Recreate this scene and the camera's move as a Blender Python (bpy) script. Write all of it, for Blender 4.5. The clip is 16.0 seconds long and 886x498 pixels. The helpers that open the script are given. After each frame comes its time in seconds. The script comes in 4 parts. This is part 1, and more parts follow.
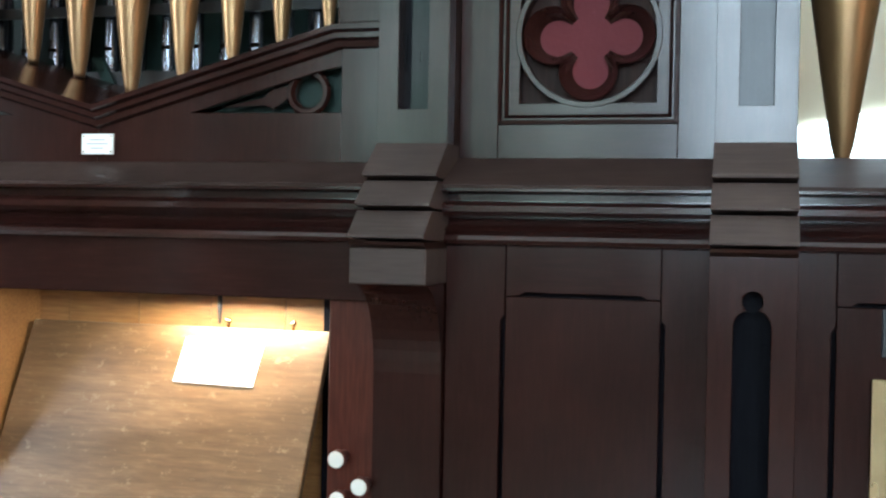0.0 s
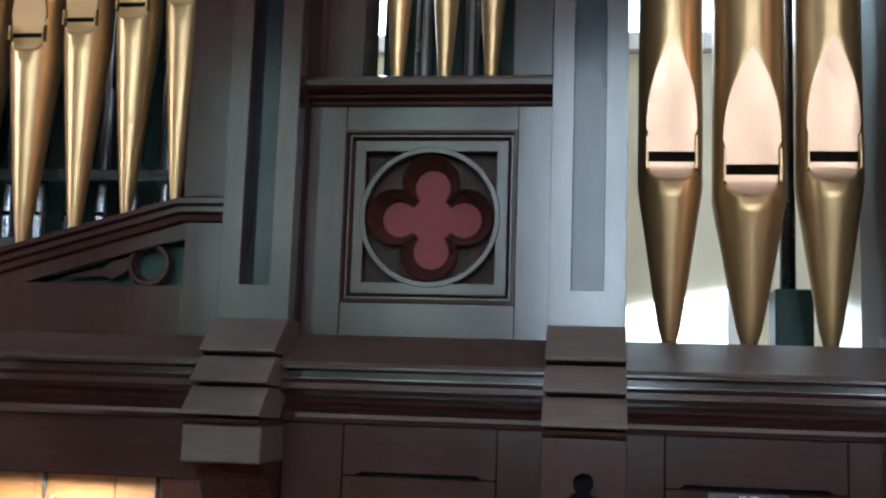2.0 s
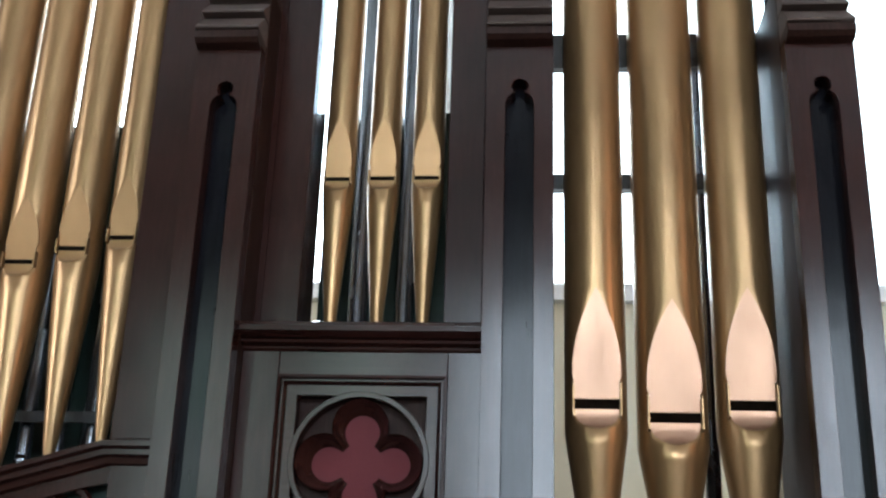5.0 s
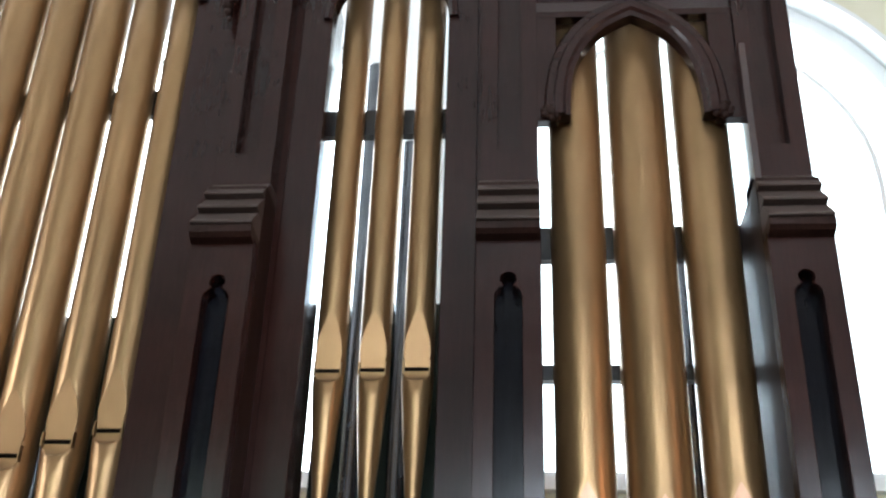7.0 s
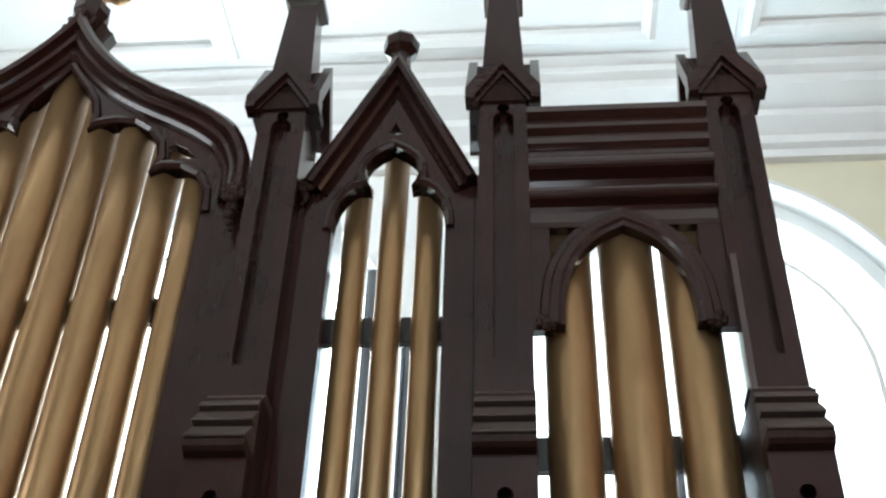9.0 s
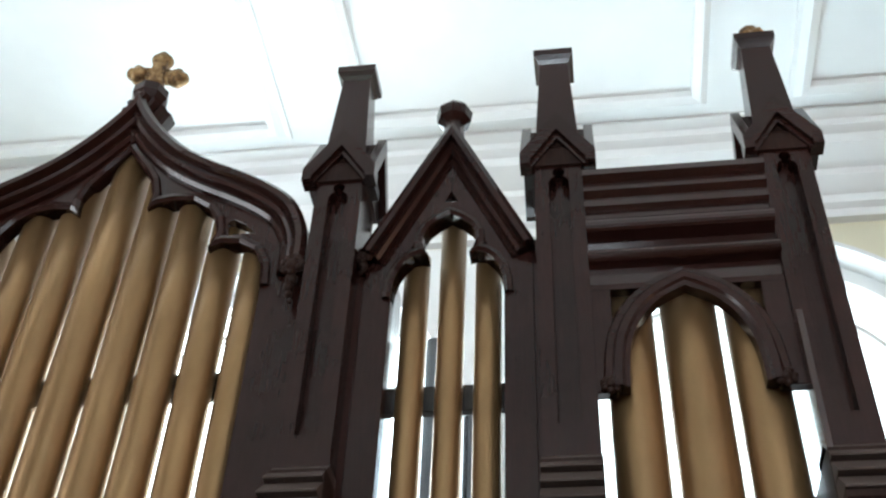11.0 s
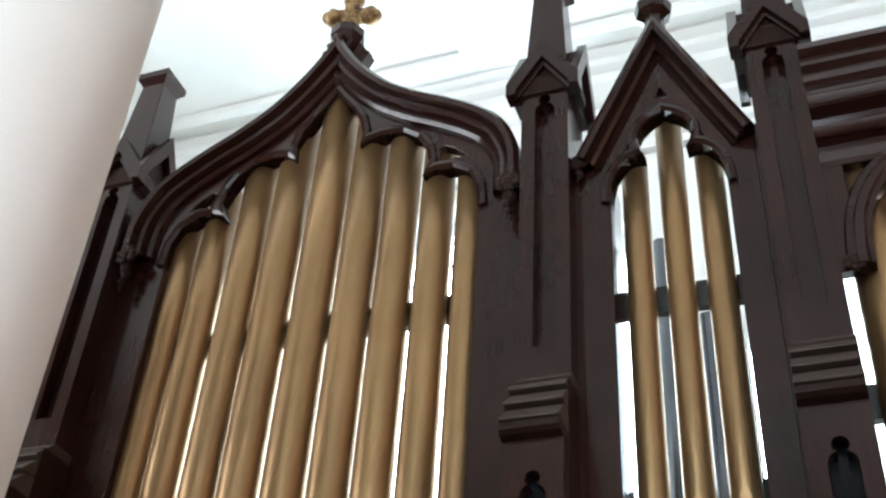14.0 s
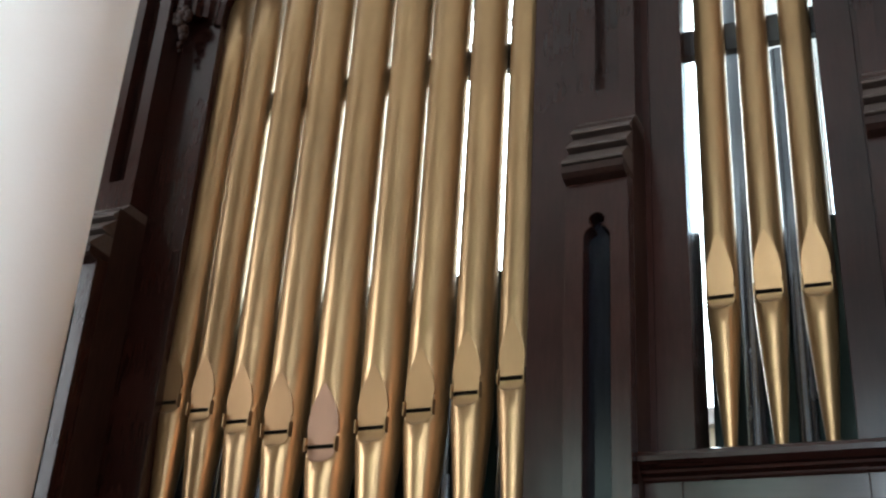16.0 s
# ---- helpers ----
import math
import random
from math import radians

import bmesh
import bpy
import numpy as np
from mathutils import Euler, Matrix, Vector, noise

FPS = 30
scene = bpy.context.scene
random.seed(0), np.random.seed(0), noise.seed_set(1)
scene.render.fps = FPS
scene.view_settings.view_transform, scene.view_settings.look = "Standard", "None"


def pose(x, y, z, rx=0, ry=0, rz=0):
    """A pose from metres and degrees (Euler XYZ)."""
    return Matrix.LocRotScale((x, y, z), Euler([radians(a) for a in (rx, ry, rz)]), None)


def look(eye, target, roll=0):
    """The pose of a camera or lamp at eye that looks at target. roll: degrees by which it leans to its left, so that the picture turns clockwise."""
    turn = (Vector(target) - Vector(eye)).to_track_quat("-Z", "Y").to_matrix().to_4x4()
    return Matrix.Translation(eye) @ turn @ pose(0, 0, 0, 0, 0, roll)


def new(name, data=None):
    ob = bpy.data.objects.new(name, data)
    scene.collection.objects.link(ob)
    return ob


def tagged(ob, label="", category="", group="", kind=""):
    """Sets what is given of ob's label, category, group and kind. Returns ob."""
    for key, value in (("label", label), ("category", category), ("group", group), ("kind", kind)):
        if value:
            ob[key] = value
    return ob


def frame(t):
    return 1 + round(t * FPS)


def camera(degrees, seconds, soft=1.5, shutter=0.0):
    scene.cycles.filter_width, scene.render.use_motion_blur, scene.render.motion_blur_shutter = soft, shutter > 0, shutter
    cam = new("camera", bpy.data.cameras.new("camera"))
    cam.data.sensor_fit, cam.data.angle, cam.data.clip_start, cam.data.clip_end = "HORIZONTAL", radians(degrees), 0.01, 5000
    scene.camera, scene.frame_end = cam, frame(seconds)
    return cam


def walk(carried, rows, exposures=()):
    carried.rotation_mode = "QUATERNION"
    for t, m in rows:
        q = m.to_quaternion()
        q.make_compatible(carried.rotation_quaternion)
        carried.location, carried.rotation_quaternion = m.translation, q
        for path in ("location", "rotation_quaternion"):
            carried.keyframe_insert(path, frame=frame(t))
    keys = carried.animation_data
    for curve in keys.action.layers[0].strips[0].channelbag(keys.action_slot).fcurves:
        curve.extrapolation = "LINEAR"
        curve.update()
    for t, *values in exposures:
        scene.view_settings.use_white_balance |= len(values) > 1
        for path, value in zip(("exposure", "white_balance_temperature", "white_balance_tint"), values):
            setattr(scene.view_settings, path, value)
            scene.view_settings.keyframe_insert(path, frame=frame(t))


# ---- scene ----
cam = camera(42.66, 16.0, soft=2.3)
EXPOSURES = [(0.0, 0.25, 5750, 4), (1.8, 0.15, 5750, 5), (3.0, -0.03, 5800, 7), (5.5, -0.10, 6150, 12), (7.5, -0.2, 6300, 13), (9.0, -0.38, 6350, 10), (11.4, -0.50, 6350, 10), (13.0, -0.28, 6350, 10), (16.0, -0.17, 6150, 8)]
PATH = [
    (0, (-0.0179, -2.5043, 1.4614), (-0.5316, -0.5717, 1.4294), 1.06),
    (0.5, (-0.0155, -2.5069, 1.4673), (-0.4838, -0.5641, 1.5478), 1.47),
    (1, (-0.0073, -2.5146, 1.4721), (-0.4165, -0.5627, 1.6227), 1.74),
    (1.5, (0.0091, -2.5144, 1.4785), (-0.3385, -0.5556, 1.6843), 1.86),
    (2, (0.0298, -2.5185, 1.4881), (-0.2467, -0.5556, 1.7535), 1.89),
    (2.5, (0.0410, -2.5257, 1.4924), (-0.1727, -0.5641, 1.8188), 1.73),
    (3, (0.0471, -2.5383, 1.5019), (-0.1298, -0.5844, 1.8900), 1.63),
    (3.2, (0.0483, -2.5451, 1.5010), (-0.1233, -0.5964, 1.9172), 1.64),
    (5.3, (0.0433, -2.5636, 1.4732), (-0.1186, -0.7099, 2.2066), 1.95),
    (5.5, (0.0436, -2.5651, 1.4746), (-0.1167, -0.7234, 2.2377), 1.91),
    (6, (0.0522, -2.5706, 1.4779), (-0.1083, -0.7617, 2.3158), 1.92),
    (6.5, (0.0619, -2.5766, 1.4874), (-0.1004, -0.7997, 2.3909), 1.96),
    (7, (0.0651, -2.5812, 1.4978), (-0.0937, -0.8433, 2.4748), 1.90),
    (7.5, (0.0715, -2.5907, 1.5170), (-0.0860, -0.8906, 2.5585), 1.92),
    (8, (0.0788, -2.6030, 1.5337), (-0.0790, -0.9480, 2.6455), 2.05),
    (8.5, (0.0814, -2.6162, 1.5490), (-0.0751, -1.0055, 2.7243), 2.01),
    (9, (0.0815, -2.6275, 1.5577), (-0.0731, -1.0695, 2.8022), 2.02),
    (9.2, (0.0803, -2.6281, 1.5610), (-0.0734, -1.0919, 2.8324), 2.02),
    (11.3, (0.0541, -2.5864, 1.5341), (-0.2225, -1.1327, 2.8795), 2.80),
    (11.5, (0.0477, -2.5824, 1.5318), (-0.2561, -1.1239, 2.8661), 2.79),
    (12, (0.0334, -2.5808, 1.5280), (-0.3406, -1.1142, 2.8353), 2.84),
    (12.5, (0.0168, -2.5840, 1.5251), (-0.4175, -1.1164, 2.8126), 3.00),
    (13, (0.0113, -2.5792, 1.5276), (-0.4888, -1.1202, 2.8009), 3.43),
    (13.5, (0.0066, -2.5696, 1.5202), (-0.5445, -1.1221, 2.7856), 3.94),
    (14, (0.0039, -2.5645, 1.5079), (-0.5991, -1.1075, 2.7381), 4.21),
    (14.5, (0.0065, -2.5565, 1.4979), (-0.6485, -1.0666, 2.6603), 4.18),
    (15, (-0.0003, -2.5383, 1.4848), (-0.7019, -1.0026, 2.5568), 4.21),
    (15.5, (0.0069, -2.5268, 1.4796), (-0.7372, -0.9501, 2.4594), 3.98),
    (16, (0.0075, -2.5211, 1.4810), (-0.7683, -0.8972, 2.3534), 3.72),
]
DROP = Vector((0, 0, -0.04))
walk(cam, [(t, look(Vector(eye) + DROP, Vector(target) + DROP, roll)) for t, eye, target, roll in PATH], EXPOSURES)

# ---- world and light ----
world = bpy.data.worlds.new("sky")
scene.world = world
world.use_nodes = True
wt = world.node_tree
sky = wt.nodes.new("ShaderNodeTexSky")
sky.sky_type, sky.sun_disc = "NISHITA", False
sky.sun_elevation, sky.sun_rotation = radians(45), radians(160)
wt.links.new(sky.outputs[0], wt.nodes["Background"].inputs[0])
wt.nodes["Background"].inputs[1].default_value = 0.1

# ---- materials ----


class Nodes:
    """A short way to write a node material."""

    def __init__(self, name):
        self.mat = bpy.data.materials.new(name)
        self.mat.use_nodes = True
        self.tree = self.mat.node_tree
        self.bsdf = self.tree.nodes["Principled BSDF"]

    def add(self, kind, **inputs):
        node = self.tree.nodes.new("ShaderNode" + kind)
        for key, value in inputs.items():
            self.put(node, key.replace("_", " "), value)
        return node

    def put(self, node, key, value):
        socket = node.inputs[int(key)] if key.isdigit() else node.inputs[key]
        if isinstance(value, bpy.types.NodeSocket):
            self.tree.links.new(value, socket)
        else:
            socket.default_value = value

    def ramp(self, fac, stops):
        node = self.tree.nodes.new("ShaderNodeValToRGB")
        el = node.color_ramp.elements
        while len(el) < len(stops):
            el.new(0.5)
        for e, (pos, col) in zip(el, stops):
            e.position, e.color = pos, (*col, 1) if len(col) == 3 else col
        self.tree.links.new(fac, node.inputs[0])
        return node.outputs[0]

    def coords(self, sx=1, sy=1, sz=1, spread=0.0):
        co = self.tree.nodes.new("ShaderNodeTexCoord").outputs["Object"]
        m = self.add("Mapping", Vector=co, Scale=(sx, sy, sz))
        if spread:
            info = self.tree.nodes.new("ShaderNodeObjectInfo")
            off = self.add("VectorMath", **{"0": (spread, spread * 0.7, spread * 1.3)})
            off.operation = "SCALE"
            self.put(off, "Scale", info.outputs["Random"])
            self.put(m, "Location", off.outputs[0])
        return m.outputs[0]

    def noise(self, vec, scale, detail=4.0, rough=0.55):
        return self.add("TexNoise", Vector=vec, Scale=scale, Detail=detail, Roughness=rough).outputs[0]

    def bump(self, height, strength, dist=0.002):
        return self.add("Bump", Height=height, Strength=strength, Distance=dist).outputs[0]

    def out(self, **inputs):
        for key, value in inputs.items():
            self.put(self.bsdf, key.replace("_", " "), value)
        return self.mat


def grey(v):
    return (v, v, v)


def wood(name, dark, mid, light, rough=0.3, grain=(26, 26, 2.2), scratch=0.0, coat=0.3, spec=0.5, worn=0.70, wavy=0.2):
    n = Nodes(name)
    v = n.coords(*grain, spread=3.0)
    fine = n.noise(v, 5.0, 3.0, 0.5)
    big = n.noise(n.coords(1, 1, 1), 3.5, 3.0)
    col = n.ramp(fine, [(0.15, dark), (0.5, mid), (0.9, light)])
    tint = n.ramp(big, [(0.3, grey(0.72)), (0.7, grey(1.15))])
    mix = n.add("Mix")
    mix.data_type, mix.blend_type = "RGBA", "MULTIPLY"
    mix.inputs[0].default_value = 1.0
    n.tree.links.new(col, mix.inputs[6])
    n.tree.links.new(tint, mix.inputs[7])
    base = mix.outputs[2]
    if scratch:
        marks = n.noise(n.coords(1, 1, 0.6, spread=2.0), 70.0, 5.0, 0.7)
        chip = n.ramp(marks, [(worn, grey(0.0)), (worn + 0.05, grey(scratch))])
        m2 = n.add("Mix")
        m2.data_type = "RGBA"
        n.tree.links.new(chip, m2.inputs[0])
        n.tree.links.new(base, m2.inputs[6])
        m2.inputs[7].default_value = (*[min(1, c * 3.2) for c in light], 1)
        base = m2.outputs[2]
    rgh = n.ramp(n.noise(n.coords(1, 1, 0.5), 9.0, 2.0), [(0.25, grey(rough * 0.92)), (0.8, grey(min(1, rough * 1.12)))])
    return n.out(Base_Color=base, Roughness=rgh, Coat_Weight=coat, Coat_Roughness=0.18, Specular_IOR_Level=spec, Normal=n.bump(n.noise(n.coords(1, 1, 0.5, spread=1.5), 9.0, 2.0), wavy, 0.0022))


MAHOGANY = wood("mahogany", (0.0175, 0.0060, 0.0046), (0.0215, 0.0074, 0.0057), (0.028, 0.0100, 0.0078), 0.18, scratch=0.13, coat=0.0, spec=0.27, worn=0.72, wavy=0.24)
MAHOGANY_H = wood("mahogany_level", (0.0175, 0.0060, 0.0046), (0.0215, 0.0074, 0.0057), (0.028, 0.0100, 0.0078), 0.18, (2.2, 26, 26), scratch=0.13, coat=0.0, spec=0.27, worn=0.72, wavy=0.24)
GLOSS_WOOD = wood("polished_mahogany", (0.014, 0.0045, 0.0035), (0.028, 0.009, 0.007), (0.046, 0.016, 0.012), 0.13, coat=0.5, spec=0.5)
GLOSS_WOOD_H = wood("polished_mahogany_level", (0.014, 0.0042, 0.0034), (0.024, 0.0075, 0.006), (0.036, 0.012, 0.009), 0.11, (2.2, 26, 26), coat=0.4, spec=0.4, wavy=0.1)
# dust tone, painted paler so the sloped steps look lit from above
DUSTY_LIT = wood("dusty_lit_mahogany", (0.046, 0.033, 0.029), (0.064, 0.047, 0.041), (0.086, 0.064, 0.057), 0.5, (2.2, 26, 26), coat=0.0, spec=0.12)
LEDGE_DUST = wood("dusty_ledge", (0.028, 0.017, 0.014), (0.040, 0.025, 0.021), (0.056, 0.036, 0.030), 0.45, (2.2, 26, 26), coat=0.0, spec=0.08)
# near-black woods; their colour stands in for shade in slots, grooves and gaps
SHADE_BLACK = wood("shade_black_wood", (0.003, 0.003, 0.004), (0.005, 0.005, 0.007), (0.008, 0.008, 0.011), 0.45, coat=0.0, spec=0.02)
SLOT_SHADE_GLOSS = wood("glossy_slot_shade", (0.003, 0.003, 0.004), (0.005, 0.005, 0.007), (0.008, 0.008, 0.011), 0.16, coat=0.0, spec=0.13, wavy=0.3)
SIDE_WOOD = wood("rubbed_mahogany", (0.012, 0.005, 0.0035), (0.021, 0.009, 0.0065), (0.033, 0.015, 0.011), 0.55, coat=0.0, spec=0.12)
RED_WOOD = wood("red_mahogany", (0.03, 0.007, 0.004), (0.06, 0.014, 0.008), (0.09, 0.024, 0.014), 0.35, coat=0.0, spec=0.2)
OAK = wood("golden_oak", (0.15, 0.062, 0.016), (0.25, 0.115, 0.035), (0.34, 0.18, 0.06), 0.42, (2.2, 26, 26), coat=0.15)
n = Nodes("worn_desk")
fine = n.noise(n.coords(2.0, 9, 16), 6.0, 5.0, 0.6)
band = n.noise(n.coords(0.5, 2.4, 3.4), 2.6, 4.0, 0.6)
wear = n.noise(n.coords(1.0, 1.3, 1.6), 26.0, 6.0, 0.75)
field = n.add("Mix")
field.data_type, field.blend_type = "RGBA", "MULTIPLY"
field.inputs[0].default_value = 1.0
n.tree.links.new(n.ramp(fine, [(0.25, (0.105, 0.052, 0.021)), (0.55, (0.150, 0.080, 0.034)), (0.85, (0.215, 0.125, 0.058))]), field.inputs[6])
n.tree.links.new(n.ramp(band, [(0.32, grey(0.62)), (0.52, grey(1.0)), (0.70, grey(1.42))]), field.inputs[7])
scuff = n.add("Mix")
scuff.data_type = "RGBA"
n.tree.links.new(n.ramp(wear, [(0.57, grey(0.0)), (0.68, grey(0.42))]), scuff.inputs[0])
n.tree.links.new(field.outputs[2], scuff.inputs[6])
scuff.inputs[7].default_value = (0.34, 0.235, 0.13, 1)
WORN = n.out(Base_Color=scuff.outputs[2], Roughness=n.ramp(band, [(0.3, grey(0.30)), (0.7, grey(0.46))]), Coat_Weight=0.15, Normal=n.bump(wear, 0.15, 0.001))
DARK_SLOT = wood("slot_wood", (0.012, 0.006, 0.005), (0.02, 0.010, 0.008), (0.03, 0.016, 0.013), 0.4)
GREEN = wood("green_paint", (0.004, 0.015, 0.012), (0.007, 0.022, 0.017), (0.010, 0.030, 0.024), 0.55, (6, 6, 3), coat=0.1, spec=0.25)
BLACK_IRON = wood("black_rail", (0.008, 0.008, 0.008), (0.014, 0.013, 0.012), (0.022, 0.02, 0.018), 0.5)


def gold(name, base, rough, metal=0.85):
    n = Nodes(name)
    v = n.coords(1, 1, 0.35, spread=4.0)
    big = n.noise(v, 7.0, 4.0)
    fine = n.noise(n.coords(1, 1, 1), 240.0, 3.0)
    col = n.ramp(big, [(0.3, tuple(c * 0.82 for c in base)), (0.7, tuple(min(1, c * 1.1) for c in base))])
    rgh = n.ramp(n.noise(n.coords(1, 1, 0.4, spread=2.0), 16.0, 5.0), [(0.3, grey(rough * 0.85)), (0.75, grey(rough * 1.25))])
    return n.out(Base_Color=col, Metallic=metal, Roughness=rgh, Normal=n.bump(fine, 0.12, 0.0005))


GOLD = gold("gold_bronze_paint", (0.282, 0.168, 0.077), 0.33, 0.74)
# lips share the body's gold; these paler tones paint in their reflections
GOLD_SHEEN = gold("gold_lip_sheen", (0.34, 0.197, 0.128), 0.36, 0.78)
GOLD_SHEEN_FAINT = gold("faint_gold_lip_sheen", (0.325, 0.185, 0.088), 0.40, 0.80)
n = Nodes("gilding")
rub = n.noise(n.coords(), 34.0, 4.0, 0.6)
GILT = n.out(Base_Color=n.ramp(rub, [(0.34, (0.055, 0.030, 0.016)), (0.50, (0.20, 0.115, 0.048)), (0.72, (0.36, 0.24, 0.12))]), Metallic=0.8, Roughness=n.ramp(rub, [(0.3, grey(0.6)), (0.7, grey(0.32))]), Normal=n.bump(rub, 0.9, 0.006))
BRASS = gold("brass_plate", (0.50, 0.38, 0.20), 0.25, 1.0)
PEWTER = gold("pipe_metal", (0.20, 0.21, 0.235), 0.24, 0.95)
# near-black fill that paints the shade inside the open pipe mouths
n = Nodes("mouth_shade")
MOUTH_SHADE = n.out(Base_Color=n.ramp(n.noise(n.coords(), 30), [(0.3, (0.004, 0.003, 0.002)), (0.7, (0.009, 0.006, 0.004))]), Roughness=0.9, Specular_IOR_Level=0.0)


def plaster(name, a, b, rough=0.7, bump=0.15):
    n = Nodes(name)
    big = n.noise(n.coords(), 1.3, 4.0)
    fine = n.noise(n.coords(), 70.0, 4.0)
    return n.out(Base_Color=n.ramp(big, [(0.3, a), (0.7, b)]), Roughness=rough, Normal=n.bump(fine, bump, 0.002))


STONE = plaster("nave_wall_paint", (0.26, 0.25, 0.22), (0.34, 0.32, 0.29))
WHITE = plaster("white_ceiling_paint", (0.76, 0.77, 0.77), (0.84, 0.85, 0.84), 0.6)
CREAM = plaster("cream_wall_paint", (0.70, 0.66, 0.50), (0.78, 0.74, 0.58))
COLUMN = plaster("column_paint", (0.92, 0.88, 0.86), (0.94, 0.91, 0.89), 0.55, 0.3)
REDCLOTH = plaster("red_cloth", (0.080, 0.010, 0.014), (0.11, 0.014, 0.020), 0.85, 0.6)
PAPER = plaster("paper", (0.78, 0.77, 0.72), (0.84, 0.83, 0.80))
IVORY = plaster("ivory", (0.66, 0.64, 0.56), (0.74, 0.72, 0.66), 0.35)
BLACK_PLASTIC = plaster("black_plaque", (0.010, 0.011, 0.013), (0.014, 0.015, 0.018), 0.3, 0.02)
INK = plaster("ink", (0.22, 0.22, 0.24), (0.30, 0.30, 0.32))
LETTER = plaster("white_letters", (0.72, 0.74, 0.76), (0.8, 0.82, 0.84))
FLOOR = wood("floor_boards", (0.05, 0.022, 0.01), (0.10, 0.045, 0.02), (0.16, 0.08, 0.035), 0.35, (3, 30, 3))


def glow(name, colour, strength):
    n = Nodes(name)
    n.out(Base_Color=(*colour, 1), Emission_Color=(*colour, 1), Emission_Strength=strength)
    return n.mat


SKY_BACK = glow("bright_sky", (0.86, 0.96, 1.0), 3.6)
SKY_BACK_WEST = glow("bright_west_sky", (0.86, 0.96, 1.0), 10.0)
SKY_NAVE = glow("nave_sky", (0.82, 0.93, 1.0), 32.0)
n = Nodes("sky_through_trees")
leafy = n.ramp(n.noise(n.coords(1, 1, 0.8), 1.5, 4.0, 0.65), [(0.36, (0.16, 0.34, 0.22)), (0.50, (0.62, 0.86, 0.78)), (0.60, (0.95, 1.0, 1.0))])
SKY_TREES = n.out(Base_Color=(0.2, 0.3, 0.2, 1), Emission_Color=leafy, Emission_Strength=10.5)
# unseen glow, added to brighten the column and the ceiling
SIDE_GLOW = glow("side_glow", (0.93, 0.97, 1.0), 15.0)
# unseen warm glow, added to tint the right sides of the pipes orange
WARM_GLOW = glow("warm_side_glow", (1.0, 0.60, 0.38), 5.0)
BULB = glow("warm_lamp", (1.0, 0.88, 0.70), 260.0)

# ---- mesh helpers ----


def box(bm, x0, x1, y0, y1, z0, z1):
    v = [bm.verts.new((x, y, z)) for x in (x0, x1) for y in (y0, y1) for z in (z0, z1)]
    for f in ((0, 1, 3, 2), (4, 6, 7, 5), (0, 4, 5, 1), (2, 3, 7, 6), (0, 2, 6, 4), (1, 5, 7, 3)):
        bm.faces.new([v[i] for i in f])


def prism(bm, pts, lo, hi, axis="y"):
    """A closed outline pushed through from lo to hi. axis y: points are x, z; axis x: points are y, z; axis z: x, y."""
    def at(p, d):
        return {"y": (p[0], d, p[1]), "x": (d, p[0], p[1]), "z": (p[0], p[1], d)}[axis]
    a = [bm.verts.new(at(p, lo)) for p in pts]
    b = [bm.verts.new(at(p, hi)) for p in pts]
    bm.faces.new(a)
    bm.faces.new(b[::-1])
    for i in range(len(pts)):
        j = (i + 1) % len(pts)
        bm.faces.new((a[j], a[i], b[i], b[j]))


def lathe(bm, rows, cx=0, cy=0, seg=24, shape=None):
    """Rings of (z, radius) round an upright axis; shape may move each point."""
    rings = []
    for z, r in rows:
        ring = []
        for k in range(seg):
            a = 2 * math.pi * k / seg
            p = (cx + r * math.cos(a), cy + r * math.sin(a), z)
            ring.append(bm.verts.new(shape(p) if shape else p))
        rings.append(ring)
    for a, b in zip(rings, rings[1:]):
        for k in range(seg):
            j = (k + 1) % seg
            bm.faces.new((a[k], a[j], b[j], b[k])).smooth = True
    bm.faces.new(rings[0][::-1])
    bm.faces.new(rings[-1])


def sweep(bm, path, profile, smooth=True):
    """A moulding along a path of (x, z) points. Profile: points (out, y), out measured to the left of the way along the path."""
    rings = []
    for i, (x, z) in enumerate(path):
        def way(a, b):
            d = Vector((b[0] - a[0], b[1] - a[1]))
            return d.normalized()
        if i == 0:
            t = way(path[0], path[1]); m = 1.0
        elif i == len(path) - 1:
            t = way(path[-2], path[-1]); m = 1.0
        else:
            a, b = way(path[i - 1], path[i]), way(path[i], path[i + 1])
            t = (a + b).normalized()
            m = 1 / max(0.35, t.dot(a))
        nx, nz = -t.y * m, t.x * m
        rings.append([bm.verts.new((x + nx * o, y, z + nz * o)) for o, y in profile])
    for a, b in zip(rings, rings[1:]):
        for k in range(len(profile)):
            j = (k + 1) % len(profile)
            f = bm.faces.new((a[k], a[j], b[j], b[k]))
            f.smooth = False
    bm.faces.new(rings[0][::-1])
    bm.faces.new(rings[-1])


def curve(pts, steps=5):
    """A smooth line through the points."""
    out = []
    for i in range(len(pts) - 1):
        p0, p1, p2, p3 = pts[max(i - 1, 0)], pts[i], pts[i + 1], pts[min(i + 2, len(pts) - 1)]
        for s in range(steps):
            t = s / steps
            out.append(tuple(0.5 * (2 * b + (c - a) * t + (2 * a - 5 * b + 4 * c - d) * t * t + (3 * b - a - 3 * c + d) * t ** 3) for a, b, c, d in zip(p0, p1, p2, p3)))
    return out + [pts[-1]]


